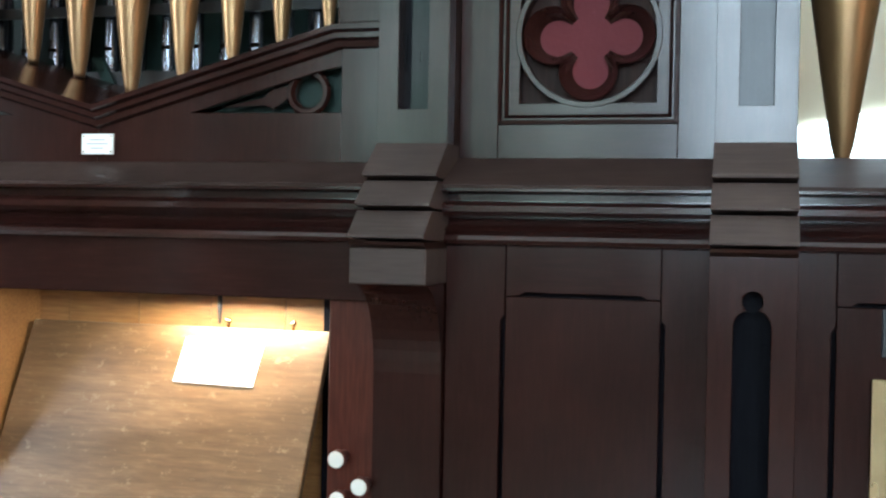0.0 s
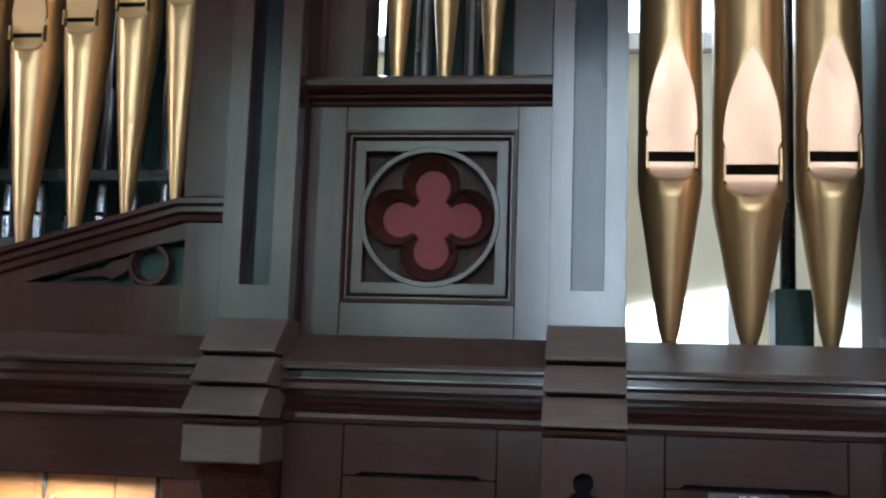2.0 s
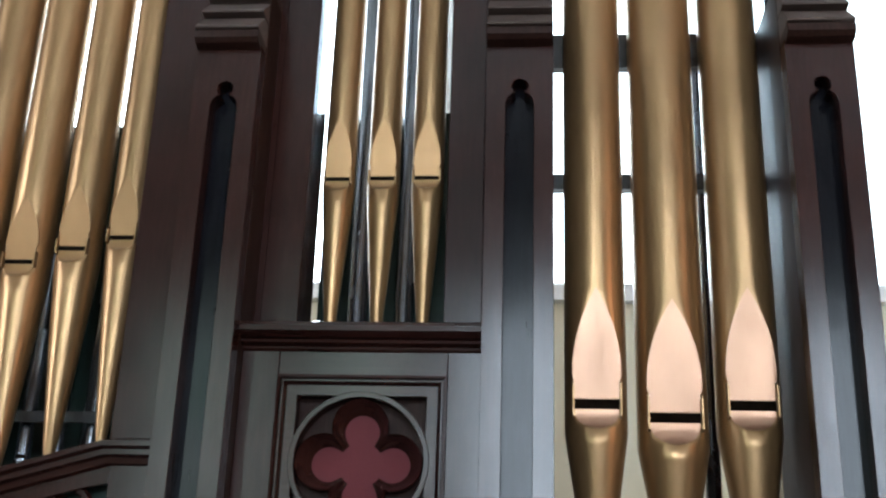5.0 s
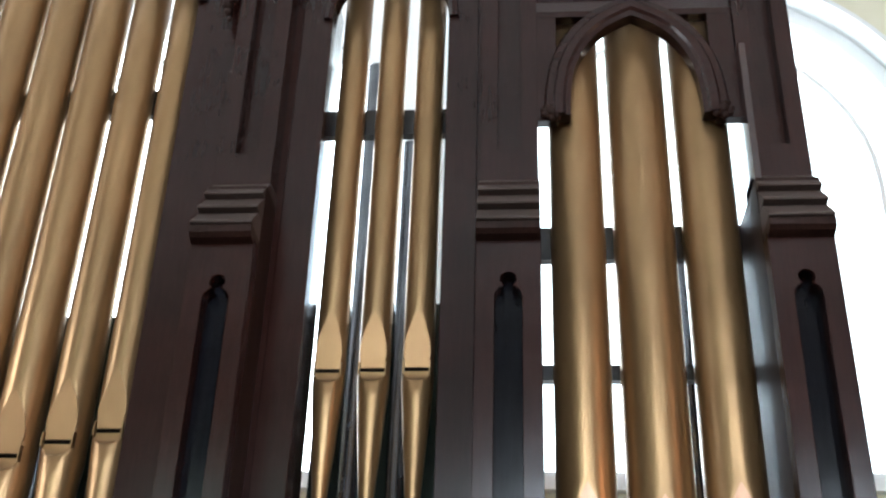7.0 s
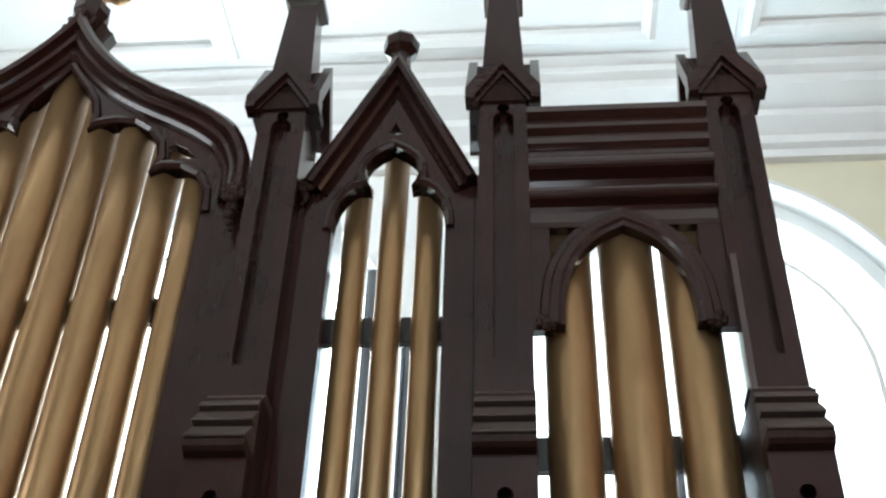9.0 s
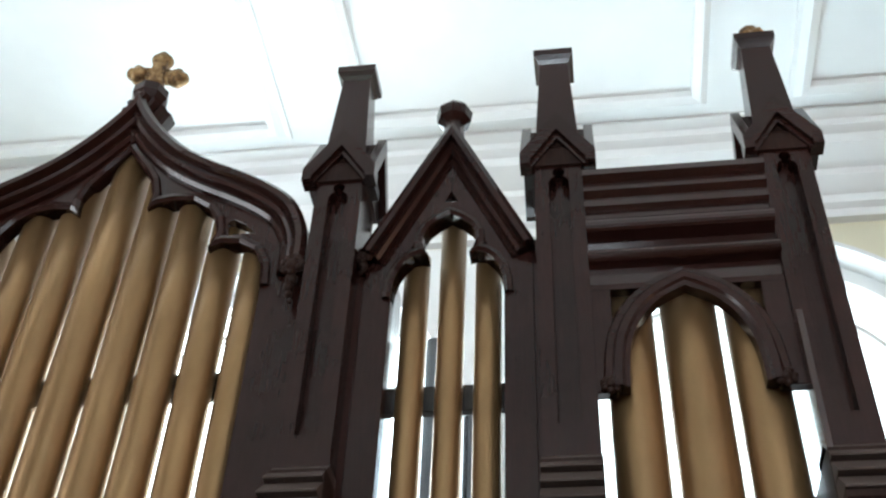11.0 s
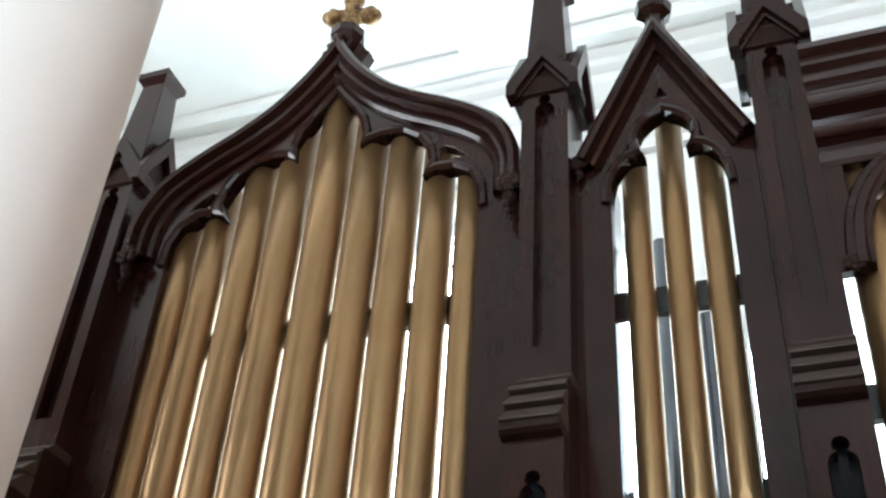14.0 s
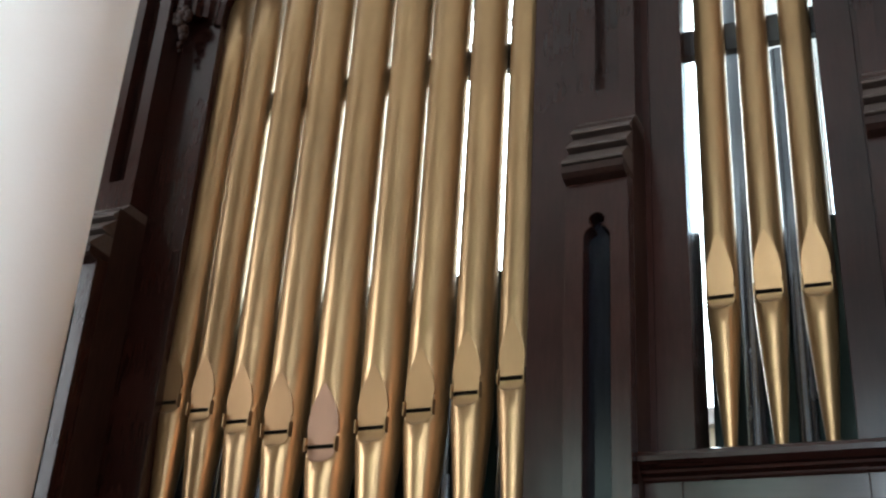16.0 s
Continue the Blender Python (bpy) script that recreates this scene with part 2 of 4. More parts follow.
def pierced(bm, outline, holes, lo, hi):
    """A board from y lo to hi with an outline in x, z and holes through it."""
    edges = []
    for loop in [outline] + holes:
        vs = [bm.verts.new((x, lo, z)) for x, z in loop]
        edges += [bm.edges.new((vs[i], vs[(i + 1) % len(vs)])) for i in range(len(vs))]
    faces = [g for g in bmesh.ops.triangle_fill(bm, edges=edges, use_beauty=True)["geom"] if isinstance(g, bmesh.types.BMFace)]
    out = bmesh.ops.extrude_face_region(bm, geom=faces)
    for v in out["geom"]:
        if isinstance(v, bmesh.types.BMVert):
            v.co.y = hi


def mesh_of(bm, name, material, bevel=0.0):
    bmesh.ops.recalc_face_normals(bm, faces=bm.faces)
    if bevel:
        sharp = [e for e in bm.edges if len(e.link_faces) == 2 and e.calc_face_angle(0) > 0.6]
        bmesh.ops.bevel(bm, geom=sharp, offset=bevel, segments=1, affect="EDGES", clamp_overlap=True)
    me = bpy.data.meshes.new(name)
    bm.to_mesh(me)
    bm.free()
    me.materials.append(material)
    return me


def part(name, bm, material, parent, label="", bevel=0.0, at=None):
    ob = new(name, mesh_of(bm, name, material, bevel))
    ob.parent = parent
    if at is not None:
        ob.matrix_basis = at
    return tagged(ob, label)


def thing(name, bm, material, label, category, group="", kind="", bevel=0.0):
    return tagged(new(name, mesh_of(bm, name, material, bevel)), label, category, group, kind)


def holder(name, label, category, group="", at=(0, 0, 0)):
    ob = new(name)
    ob.location = at
    return tagged(ob, label, category, group)


def mk(*calls):
    bm = bmesh.new()
    for fn, *args in calls:
        fn(bm, *args)
    return bm


def blob(bm, x, y, z, r, sx=1, sy=1, sz=1, sub=2):
    m = Matrix.Translation((x, y, z)) @ Matrix.Diagonal((sx, sy, sz, 1))
    for v in bmesh.ops.create_icosphere(bm, subdivisions=sub, radius=r, matrix=m)["verts"]:
        for f in v.link_faces:
            f.smooth = True


# ---- the church room ----
BACK, CEIL, NAVE, SIDE = 2.5, 6.75, -9.0, 6.5
CASE_FLOOR = 0.0


def arch_pts(cx, half, sill, spring, steps=20):
    return [(cx - half, sill)] + [(cx - half * math.cos(math.pi * k / steps), spring + half * math.sin(math.pi * k / steps)) for k in range(steps + 1)] + [(cx + half, sill)]


def wall_with_windows(bm, x0, x1, z1, y0, y1, windows):
    """A wall made of upright strips, cut round each arched window (cx, half, sill, spring)."""
    x = x0
    for cx, half, sill, spring in windows:
        box(bm, x, cx - half, y0, y1, 0, z1)
        box(bm, cx - half, cx + half, y0, y1, 0, sill)
        top = arch_pts(cx, half, sill, spring)[1:-1]
        prism(bm, [(cx - half, z1)] + top + [(cx + half, z1)], y0, y1)
        x = cx + half
    box(bm, x, x1, y0, y1, 0, z1)


BACK_WINDOWS = [(-1.86, 1.24, 3.09, 4.88), (0.90, 1.40, 3.09, 4.80)]
NAVE_WINDOWS = [(-3.65, 0.60, 1.9, 4.6), (-1.85, 0.60, 1.9, 4.6), (0.05, 0.66, 1.9, 4.6), (3.3, 0.60, 1.9, 4.6)]
bm = bmesh.new()
wall_with_windows(bm, -SIDE, SIDE, 6.25, BACK, BACK + 0.35, BACK_WINDOWS)
thing("wall_north", bm, CREAM, "cream painted plaster wall behind the organ", "wall", kind="structure")
bm = bmesh.new()
wall_with_windows(bm, -SIDE, SIDE, CEIL, NAVE - 0.4, NAVE, NAVE_WINDOWS)
thing("wall_south", bm, STONE, "grey plaster wall of the nave with tall arched windows", "wall", kind="structure")
# side walls out of view; their window openings are added for light
thing("wall_west", mk((box, -SIDE - 0.3, -SIDE, NAVE, -4.2, 0, CEIL), (box, -SIDE - 0.3, -SIDE, -1.4, BACK, 0, CEIL), (box, -SIDE - 0.3, -SIDE, -4.2, -1.4, 0, 1.9), (box, -SIDE - 0.3, -SIDE, -4.2, -1.4, 5.4, CEIL)), STONE, "grey painted plaster side wall of the church with an added, unseen window", "wall", kind="structure")
thing("wall_east", mk((box, SIDE, SIDE + 0.3, NAVE, -5.4, 0, CEIL), (box, SIDE, SIDE + 0.3, -2.8, BACK, 0, CEIL), (box, SIDE, SIDE + 0.3, -5.4, -2.8, 0, 1.9), (box, SIDE, SIDE + 0.3, -5.4, -2.8, 5.4, CEIL)), STONE, "grey painted plaster side wall of the church with an added, unseen window", "wall", kind="structure")
thing("floor", mk((box, -SIDE, SIDE, NAVE, BACK, -0.1, 0)), FLOOR, "dark brown wooden floor boards of the church", "floor", kind="structure")

for n_, (cx, half, sill, spring) in enumerate(BACK_WINDOWS + NAVE_WINDOWS):
    back = n_ < len(BACK_WINDOWS)
    win = tagged(new("window_%d" % (n_ + 1)), "tall round-arched church window with white frame and bright panes", "window", "church windows", "structure")
    y = BACK + 0.20 if back else NAVE - 0.25
    ring = arch_pts(cx, half - 0.03, sill + 0.03, spring)
    bm = bmesh.new()
    sweep(bm, ring, [(0.0, y - 0.04), (0.0, y + 0.04), (-0.09, y + 0.04), (-0.09, y - 0.04)])
    box(bm, cx - half, cx + half, y - 0.05, y + 0.05, sill, sill + 0.09)
    part("window_frame", bm, WHITE, win)
    if back:
        bm = bmesh.new()
        sweep(bm, arch_pts(cx, half - 0.002, sill, spring, 40), [(0.0, BACK - 0.012), (0.0, BACK + 0.34), (-0.03, BACK + 0.34), (-0.03, BACK - 0.012)])
        part("window_lining", bm, WHITE, win)
    bm = bmesh.new()
    for gx in () if back else (-0.33, 0.33):
        box(bm, cx + gx * half * 1.0 - 0.018, cx + gx * half + 0.018, y - 0.02, y + 0.02, sill, spring + half * 0.93)
    for gz in () if back else range(1, 6):
        zz = sill + (spring + half * 0.4 - sill) * gz / 5.0
        box(bm, cx - half, cx + half, y - 0.018, y + 0.018, zz - 0.015, zz + 0.015)
    if back:
        sweep(bm, arch_pts(cx, half * 0.74, sill + 0.09, spring), [(0.0, y - 0.02), (0.0, y + 0.02), (-0.03, y + 0.02), (-0.03, y - 0.02)])
    part("glazing_bar", bm, WHITE, win)
    bm = mk((box, cx - half - 0.15, cx + half + 0.15, BACK - 0.06 if back else NAVE - 0.05, BACK + 0.3 if back else NAVE + 0.08, sill - 0.06, sill))
    part("window_sill", bm, WHITE, win)
    yy = BACK + 0.9 if back else NAVE - 0.6
    reach = 0.45 if back else 0.2
    bm = bmesh.new()
    vs = [bm.verts.new(p) for p in ((cx - half - reach, yy, sill - 0.6), (cx + half + reach, yy, sill - 0.6), (cx + half + reach, yy, spring + half + 0.6), (cx - half - reach, yy, spring + half + 0.6))]
    bm.faces.new(vs if back else vs[::-1])
    thing("backdrop", bm, (SKY_BACK_WEST if n_ == 0 else SKY_BACK) if back else SKY_TREES if n_ in (2, 3) else SKY_NAVE, "overcast sky and pale greenery outside the church window" if n_ in (2, 3) else "overcast bright sky outside the church window", "sky", kind="structure")

# unseen side windows, added to light the column, ceiling and pipes
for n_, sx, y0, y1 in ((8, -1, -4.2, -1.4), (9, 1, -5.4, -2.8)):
    win = tagged(new("window_%d" % n_), "added square-headed side window, out of view" + (" with a warm glow behind it" if sx > 0 else ""), "window", "church windows", "structure")
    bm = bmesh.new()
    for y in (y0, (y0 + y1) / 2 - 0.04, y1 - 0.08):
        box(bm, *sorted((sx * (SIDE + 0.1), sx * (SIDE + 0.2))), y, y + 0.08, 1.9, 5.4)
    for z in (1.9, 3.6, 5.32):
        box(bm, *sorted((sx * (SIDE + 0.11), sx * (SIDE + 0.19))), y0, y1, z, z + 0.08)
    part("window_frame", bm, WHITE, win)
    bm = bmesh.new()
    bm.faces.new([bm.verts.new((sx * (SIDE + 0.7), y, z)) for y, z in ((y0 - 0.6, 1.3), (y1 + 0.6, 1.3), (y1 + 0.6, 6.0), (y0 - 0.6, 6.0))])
    thing("backdrop", bm, WARM_GLOW if sx > 0 else SIDE_GLOW, "added warm glow outside the unseen side window" if sx > 0 else "added bright glow outside the unseen side window", "sky", kind="structure")

# no opening here: glowing pane stands in for a white patch of unknown source
low = tagged(new("window_7"), "low glowing pane with a slanting head, set on the wall behind the organ", "window", kind="structure")
part("pane", mk((prism, [(-0.02, 0.9), (0.57, 0.9), (0.57, 1.965), (-0.02, 1.845)], BACK - 0.02, BACK - 0.005)), SKY_BACK, low)
part("window_frame", mk((prism, [(-0.08, 0.84), (0.63, 0.84), (0.63, 0.9), (-0.08, 0.9)], BACK - 0.04, BACK - 0.001), (box, -0.08, -0.02, BACK - 0.04, BACK - 0.001, 0.9, 1.87), (box, 0.57, 0.63, BACK - 0.04, BACK - 0.001, 0.9, 1.99)), WHITE, low)

# white panel added so the gaps between the slender pipes read bright
mid = [p for p in arch_pts(*BACK_WINDOWS[0])[1:-1] if p[0] > BACK_WINDOWS[0][0]] + [p for p in arch_pts(*BACK_WINDOWS[1])[1:-1] if p[0] < BACK_WINDOWS[1][0]]
thing("wall_white_panel", mk((prism, [(mid[0][0], 6.19)] + mid + [(mid[-1][0], 6.19)], BACK - 0.008, BACK - 0.001)), WHITE, "white panel added on the wall between the arched windows", "wall", kind="structure")

# coved cornice under the ceiling, then the panelled ceiling
corn = [(BACK, 6.20), (BACK - 0.06, 6.20), (BACK - 0.06, 6.26), (BACK - 0.10, 6.28), (BACK - 0.10, 6.34), (BACK - 0.19, 6.42), (BACK - 0.19, 6.47), (BACK - 0.23, 6.49), (BACK - 0.33, 6.55),
        (BACK - 0.33, 6.62), (BACK - 0.38, 6.65), (BACK - 0.38, 6.70), (BACK - 0.44, 6.73), (BACK - 0.44, CEIL + 0.02), (BACK + 0.35, CEIL + 0.02), (BACK + 0.35, 6.25), (BACK, 6.25)]
thing("trim", mk((prism, corn, -SIDE, SIDE, "x")), WHITE, "white painted stepped plaster cornice", "cornice", kind="structure")
bm = bmesh.new()
box(bm, -SIDE, SIDE, NAVE, BACK, CEIL, CEIL + 0.2)


def ceiling_panel(bm, x0, x1, y0, y1):
    path = [(x0, y0), (x1, y0), (x1, y1), (x0, y1)]
    prof = [(0.0, 0.0), (0.0, 0.05), (0.05, 0.07), (0.09, 0.03), (0.12, 0.03), (0.12, 0.0)]
    rings = []
    for (x, y), (sx, sy) in zip(path, ((-1, -1), (1, -1), (1, 1), (-1, 1))):
        rings.append([bm.verts.new((x + sx * o, y + sy * o, CEIL - d)) for o, d in prof])
    for i in range(4):
        a, b = rings[i], rings[(i + 1) % 4]
        for k in range(len(prof) - 1):
            bm.faces.new((a[k], b[k], b[k + 1], a[k + 1]))


CEILING_PANELS = [(-4.6, -1.80), (-1.16, 0.76), (1.44, 3.6)]
for x0, x1 in CEILING_PANELS:
    ceiling_panel(bm, x0, x1, -0.9, 1.86)
    ceiling_panel(bm, x0, x1, -4.6, -1.7)
thing("ceiling", bm, WHITE, "white panelled plaster ceiling with raised mouldings", "ceiling", kind="structure")

# round column beside the organ
bm = bmesh.new()
lathe(bm, [(0, 0.46), (0.25, 0.46), (0.27, 0.42), (0.33, 0.42), (0.38, 0.36), (0.45, 0.35), (5.9, 0.345), (5.95, 0.39), (6.05, 0.39), (6.2, 0.46), (CEIL, 0.46)], -2.134, -0.846, 64)
thing("column", bm, COLUMN, "smooth round white painted church column", "column", kind="structure")

# ---- the organ case ----
LX, RX, SX, AX = -0.762, 0.0, 0.750, -2.508
GX, NX, BX = -1.587, -0.366, 0.367
GV = -1.612
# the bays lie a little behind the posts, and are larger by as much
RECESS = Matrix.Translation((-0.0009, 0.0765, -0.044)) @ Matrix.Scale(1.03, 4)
organ = holder("organ_case", "dark varnished mahogany Gothic pipe organ case with pinnacles", "organ")


def slot_board(bm, cx, hw, z0, z1, sw, b, top, y0, y1):
    """A board with a long slot that ends in a keyhole; the slot runs out at the foot when b lies below it."""
    r = 0.021
    c = top - r
    sh = c - r * 0.75
    key = [(r * math.sin(a), c + r * math.cos(a)) for a in np.linspace(0, math.radians(148), 8)]
    key += [(sw * math.sin(a), sh - 0.035 + 0.035 * math.cos(a)) for a in np.linspace(math.radians(20), math.radians(90), 6)]
    key = [(float(x), float(z)) for x, z in key]
    slot = [(cx - sw, max(b, z0))] + [(cx - x, z) for x, z in key[::-1]] + [(cx + x, z) for x, z in key[1:]] + [(cx + sw, max(b, z0))]
    frame_pts = [(cx + hw, z0), (cx + hw, z1), (cx - hw, z1), (cx - hw, z0)]
    if b > z0:
        pierced(bm, frame_pts, [slot], y0, y1)
    else:
        pierced(bm, frame_pts + slot, [], y0, y1)


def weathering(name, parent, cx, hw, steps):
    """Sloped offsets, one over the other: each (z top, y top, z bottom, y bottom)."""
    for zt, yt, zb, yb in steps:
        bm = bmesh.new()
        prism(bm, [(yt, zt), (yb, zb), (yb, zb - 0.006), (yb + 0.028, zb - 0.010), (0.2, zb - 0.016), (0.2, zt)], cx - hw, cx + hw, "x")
        part(name, bm, DUSTY_LIT, parent, bevel=0.0012)


def four(cx, cy, h, z, bm):
    return [bm.verts.new((cx + a * h, cy + b * h, z)) for a, b in ((-1, -1), (1, -1), (1, 1), (-1, 1))]


def post(cx, lower):
    p = new("buttress_post")
    p.parent = organ
    bm = bmesh.new()
    slot_board(bm, cx, 0.085, 1.60, 2.945, 0.036, 1.70, 2.840, 0.0, 0.055)
    part("middle_board", bm, MAHOGANY, p, bevel=0.0015)
    part("middle_core", mk((box, cx - 0.085, cx + 0.085, 0.055, 0.38, 1.40, 3.15)), SIDE_WOOD, p)
    # black sheet behind the slot, painted as its shade
    part("slot_lining", mk((box, cx - 0.040, cx + 0.040, 0.0535, 0.0545, 1.68, 2.86)), SLOT_SHADE_GLOSS, p)
    bm = bmesh.new()
    slot_board(bm, cx, 0.082, 3.14, 4.40, 0.034, 3.290, 4.325, 0.10, 0.15)
    part("upper_board", bm, MAHOGANY, p, bevel=0.0015)
    part("upper_core", mk((box, cx - 0.082, cx + 0.082, 0.15, 0.285, 3.14, 4.40)), MAHOGANY, p)
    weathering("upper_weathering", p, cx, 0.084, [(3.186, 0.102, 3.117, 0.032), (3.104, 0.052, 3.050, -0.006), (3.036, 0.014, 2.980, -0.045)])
    part("drip_mould", mk((prism, [(-0.041, 2.968), (-0.041, 2.948), (-0.028, 2.938), (-0.004, 2.932), (0.05, 2.932), (0.05, 2.968)], cx - 0.084, cx + 0.084, "x")), SIDE_WOOD, p)
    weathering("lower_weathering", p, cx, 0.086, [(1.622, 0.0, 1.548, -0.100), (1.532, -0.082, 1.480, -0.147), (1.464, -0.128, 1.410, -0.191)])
    part("drip_mould", mk((prism, [(-0.186, 1.396), (-0.182, 1.388), (-0.165, 1.380), (0.0, 1.380), (0.0, 1.396)], cx - 0.085, cx + 0.085, "x")), SIDE_WOOD, p)
    if lower:
        bm = bmesh.new()
        slot_board(bm, cx, 0.086, 0.0, 1.382, 0.037, -1, 1.312, -0.165, -0.105)
        part("lower_board", bm, MAHOGANY, p, bevel=0.0015)
        part("lower_core", mk((box, cx - 0.086, cx + 0.086, -0.105, 0.25, 0.0, 1.382)), MAHOGANY, p)
        # black sheet that paints the shade of the lower slot
        part("slot_lining", mk((box, cx - 0.040, cx + 0.040, -0.1065, -0.1055, 0.0, 1.33)), SHADE_BLACK, p)
    else:
        part("bracket_block", mk((box, cx - 0.087, cx + 0.087, -0.172, 0.1, 1.303, 1.382)), DUSTY_LIT, p, bevel=0.003)
        arc = [(-0.155, 1.303)] + [(-0.150 + 0.125 * math.sin(a), 1.08 + 0.215 * math.cos(a)) for a in np.linspace(0.15, 1.5, 12)] + [(-0.025, 0.0), (0.22, 0.0), (0.22, 1.303)]
        part("bracket", mk((prism, [(float(a), float(b)) for a, b in arc], cx - 0.075, cx + 0.085, "x")), MAHOGANY, p)
    # gablets on the four sides, then the tapering pinnacle
    cy = 0.190
    chev = [(0, 4.574), (0.129, 4.374), (0.129, 4.318), (0.108, 4.318), (0, 4.487), (-0.108, 4.318), (-0.129, 4.318), (-0.129, 4.374)]
    bead = [(0, 4.489), (0.110, 4.318), (0.088, 4.318), (0, 4.455), (-0.088, 4.318), (-0.110, 4.318)]
    side = [(0.205, 4.655), (0.061, 4.376), (0.061, 4.320), (0.083, 4.320), (0.205, 4.556), (0.327, 4.320), (0.349, 4.320), (0.349, 4.376)]
    part("front_gablet", mk((prism, [(cx + a, b) for a, b in chev], 0.062, 0.12)), MAHOGANY_H, p)
    part("gablet_bead", mk((prism, [(cx + a, b) for a, b in bead], 0.078, 0.12)), MAHOGANY_H, p)
    for s in (-1, 1):
        part("side_gablet", mk((prism, side, *sorted((cx + s * 0.095, cx + s * 0.1275)), "x")), MAHOGANY_H, p)
    bm = bmesh.new()
    prism(bm, [(cx - 0.119, 4.332), (cx + 0.119, 4.332), (cx + 0.119, 4.374), (cx, 4.558), (cx - 0.119, 4.374)], 0.0985, 0.205)
    prism(bm, [(0.090, 4.331), (0.320, 4.331), (0.320, 4.410), (0.205, 4.632), (0.090, 4.410)], cx - 0.0965, cx + 0.0965, "x")
    box(bm, cx - 0.078, cx + 0.078, 0.16, 0.318, 3.70, 4.335)
    part("gablet_core", bm, SIDE_WOOD, p)
    bm = bmesh.new()
    a, b = four(cx, cy, 0.080, 4.40, bm), four(cx, cy, 0.052, 4.962, bm)
    for k in range(4):
        bm.faces.new((a[k], a[(k + 1) % 4], b[(k + 1) % 4], b[k]))
    bm.faces.new(b)
    part("pinnacle", bm, MAHOGANY, p, bevel=0.002)
    bm = bmesh.new()
    rings = [four(cx, cy, h, z, bm) for z, h in ((4.936, 0.053), (4.953, 0.062), (4.970, 0.074), (5.002, 0.074), (5.008, 0.068))]
    for a, b in zip(rings, rings[1:]):
        for k in range(4):
            bm.faces.new((a[k], a[(k + 1) % 4], b[(k + 1) % 4], b[k]))
    bm.faces.new(rings[-1])
    part("pinnacle_cap", bm, MAHOGANY_H, p)
    return p


for cx in (LX, RX, SX, AX):
    post(cx, cx in (RX, SX))

# moulded ledge, bay by bay
LEDGE = [(0.33, 1.592), (0.105, 1.590), (-0.052, 1.520), (-0.052, 1.511), (0.006, 1.506), (0.006, 1.492), (-0.03, 1.488), (-0.044, 1.479), (-0.044, 1.466), (-0.030, 1.456), (0.016, 1.450), (0.012, 1.436),
         (-0.010, 1.430), (-0.018, 1.424), (-0.010, 1.418), (-0.022, 1.412), (-0.026, 1.403), (-0.020, 1.394), (0.0, 1.390), (0.33, 1.390)]
for x0, x1, dy in ((LX + 0.086, RX - 0.086, 0), (RX + 0.086, SX - 0.086, 0), (AX + 0.086, LX - 0.086, -0.04)):
    part("ledge", mk((prism, [(y + dy if y < 0.1 else y, z) for y, z in LEDGE], x0, x1, "x")), GLOSS_WOOD_H, organ)
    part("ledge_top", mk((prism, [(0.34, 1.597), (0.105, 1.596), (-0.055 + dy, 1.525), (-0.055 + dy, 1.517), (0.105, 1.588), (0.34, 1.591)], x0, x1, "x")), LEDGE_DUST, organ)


def sunk_panel(x0, x1, px0, px1, ptop):
    """Framed panel below the ledge; stopped grooves run round the field."""
    c = 0.011
    for a, b, s in ((x0, px0, 1), (px1, x1, -1)):
        g = px0 if s > 0 else px1
        o = x0 if s > 0 else x1
        bm = mk((prism, [(o, 0), (g - s * c, 0), (g - s * c, ptop - 0.055), (g - s * 0.0015, ptop - 0.040), (g - s * 0.0015, 1.39), (o, 1.39)], 0.0, 0.034))
        part("panel_stile", bm, MAHOGANY, organ, bevel=0.0012)
    bm = mk((prism, [(px0, 1.39), (px0, ptop + 0.0015), (px0 + 0.030, ptop + 0.0015), (px0 + 0.042, ptop + 0.010), (px1 - 0.042, ptop + 0.010), (px1 - 0.030, ptop + 0.0015), (px1, ptop + 0.0015), (px1, 1.39)], 0.001, 0.034))
    part("panel_rail", bm, MAHOGANY_H, organ, bevel=0.0012)
    part("panel_field", mk((box, px0, px1, 0.002, 0.034, 0, ptop)), MAHOGANY, organ, bevel=0.0012)
    # black backing, painted as the shade seen down the grooves
    part("panel_back", mk((box, x0, x1, 0.034, 0.04, 0, 1.39)), SHADE_BLACK, organ)


sunk_panel(LX + 0.087, RX - 0.087, -0.536, -0.192, 1.276)
sunk_panel(RX + 0.087, SX - 0.087, 0.172, 0.550, 1.276)

# quatrefoil panel of the narrow bay
bm = bmesh.new()
QX, QZ = -0.376, 1.880
box(bm, LX + 0.086, RX - 0.086, 0.168, 0.18, 1.585, 2.15)
qf = part("quatrefoil_panel", bm, MAHOGANY, organ, "sunk square panel with a pierced quatrefoil")
for x0, x1, y0, z0, z1 in ((LX + 0.086, QX - 0.207, 0.10, 1.585, 2.15), (QX + 0.207, RX - 0.086, 0.10, 1.585, 2.15), (QX - 0.207, QX + 0.207, 0.101, 1.585, QZ - 0.207), (QX - 0.207, QX + 0.207, 0.101, QZ + 0.207, 2.15)):
    part("panel_stile" if y0 == 0.10 else "panel_rail", mk((box, x0, x1, y0, 0.14, z0, z1)), MAHOGANY if y0 == 0.10 else MAHOGANY_H, qf, bevel=0.0015)


def square_r(a, h):
    return h / max(abs(math.cos(a)), abs(math.sin(a)))


def foil_r(a, o, r, low):
    p = (a + math.pi / 4) % (math.pi / 2) - math.pi / 4
    d = r * r - (o * math.sin(p)) ** 2
    return max(o * math.cos(p) + math.sqrt(d), low) if d > 0 else low


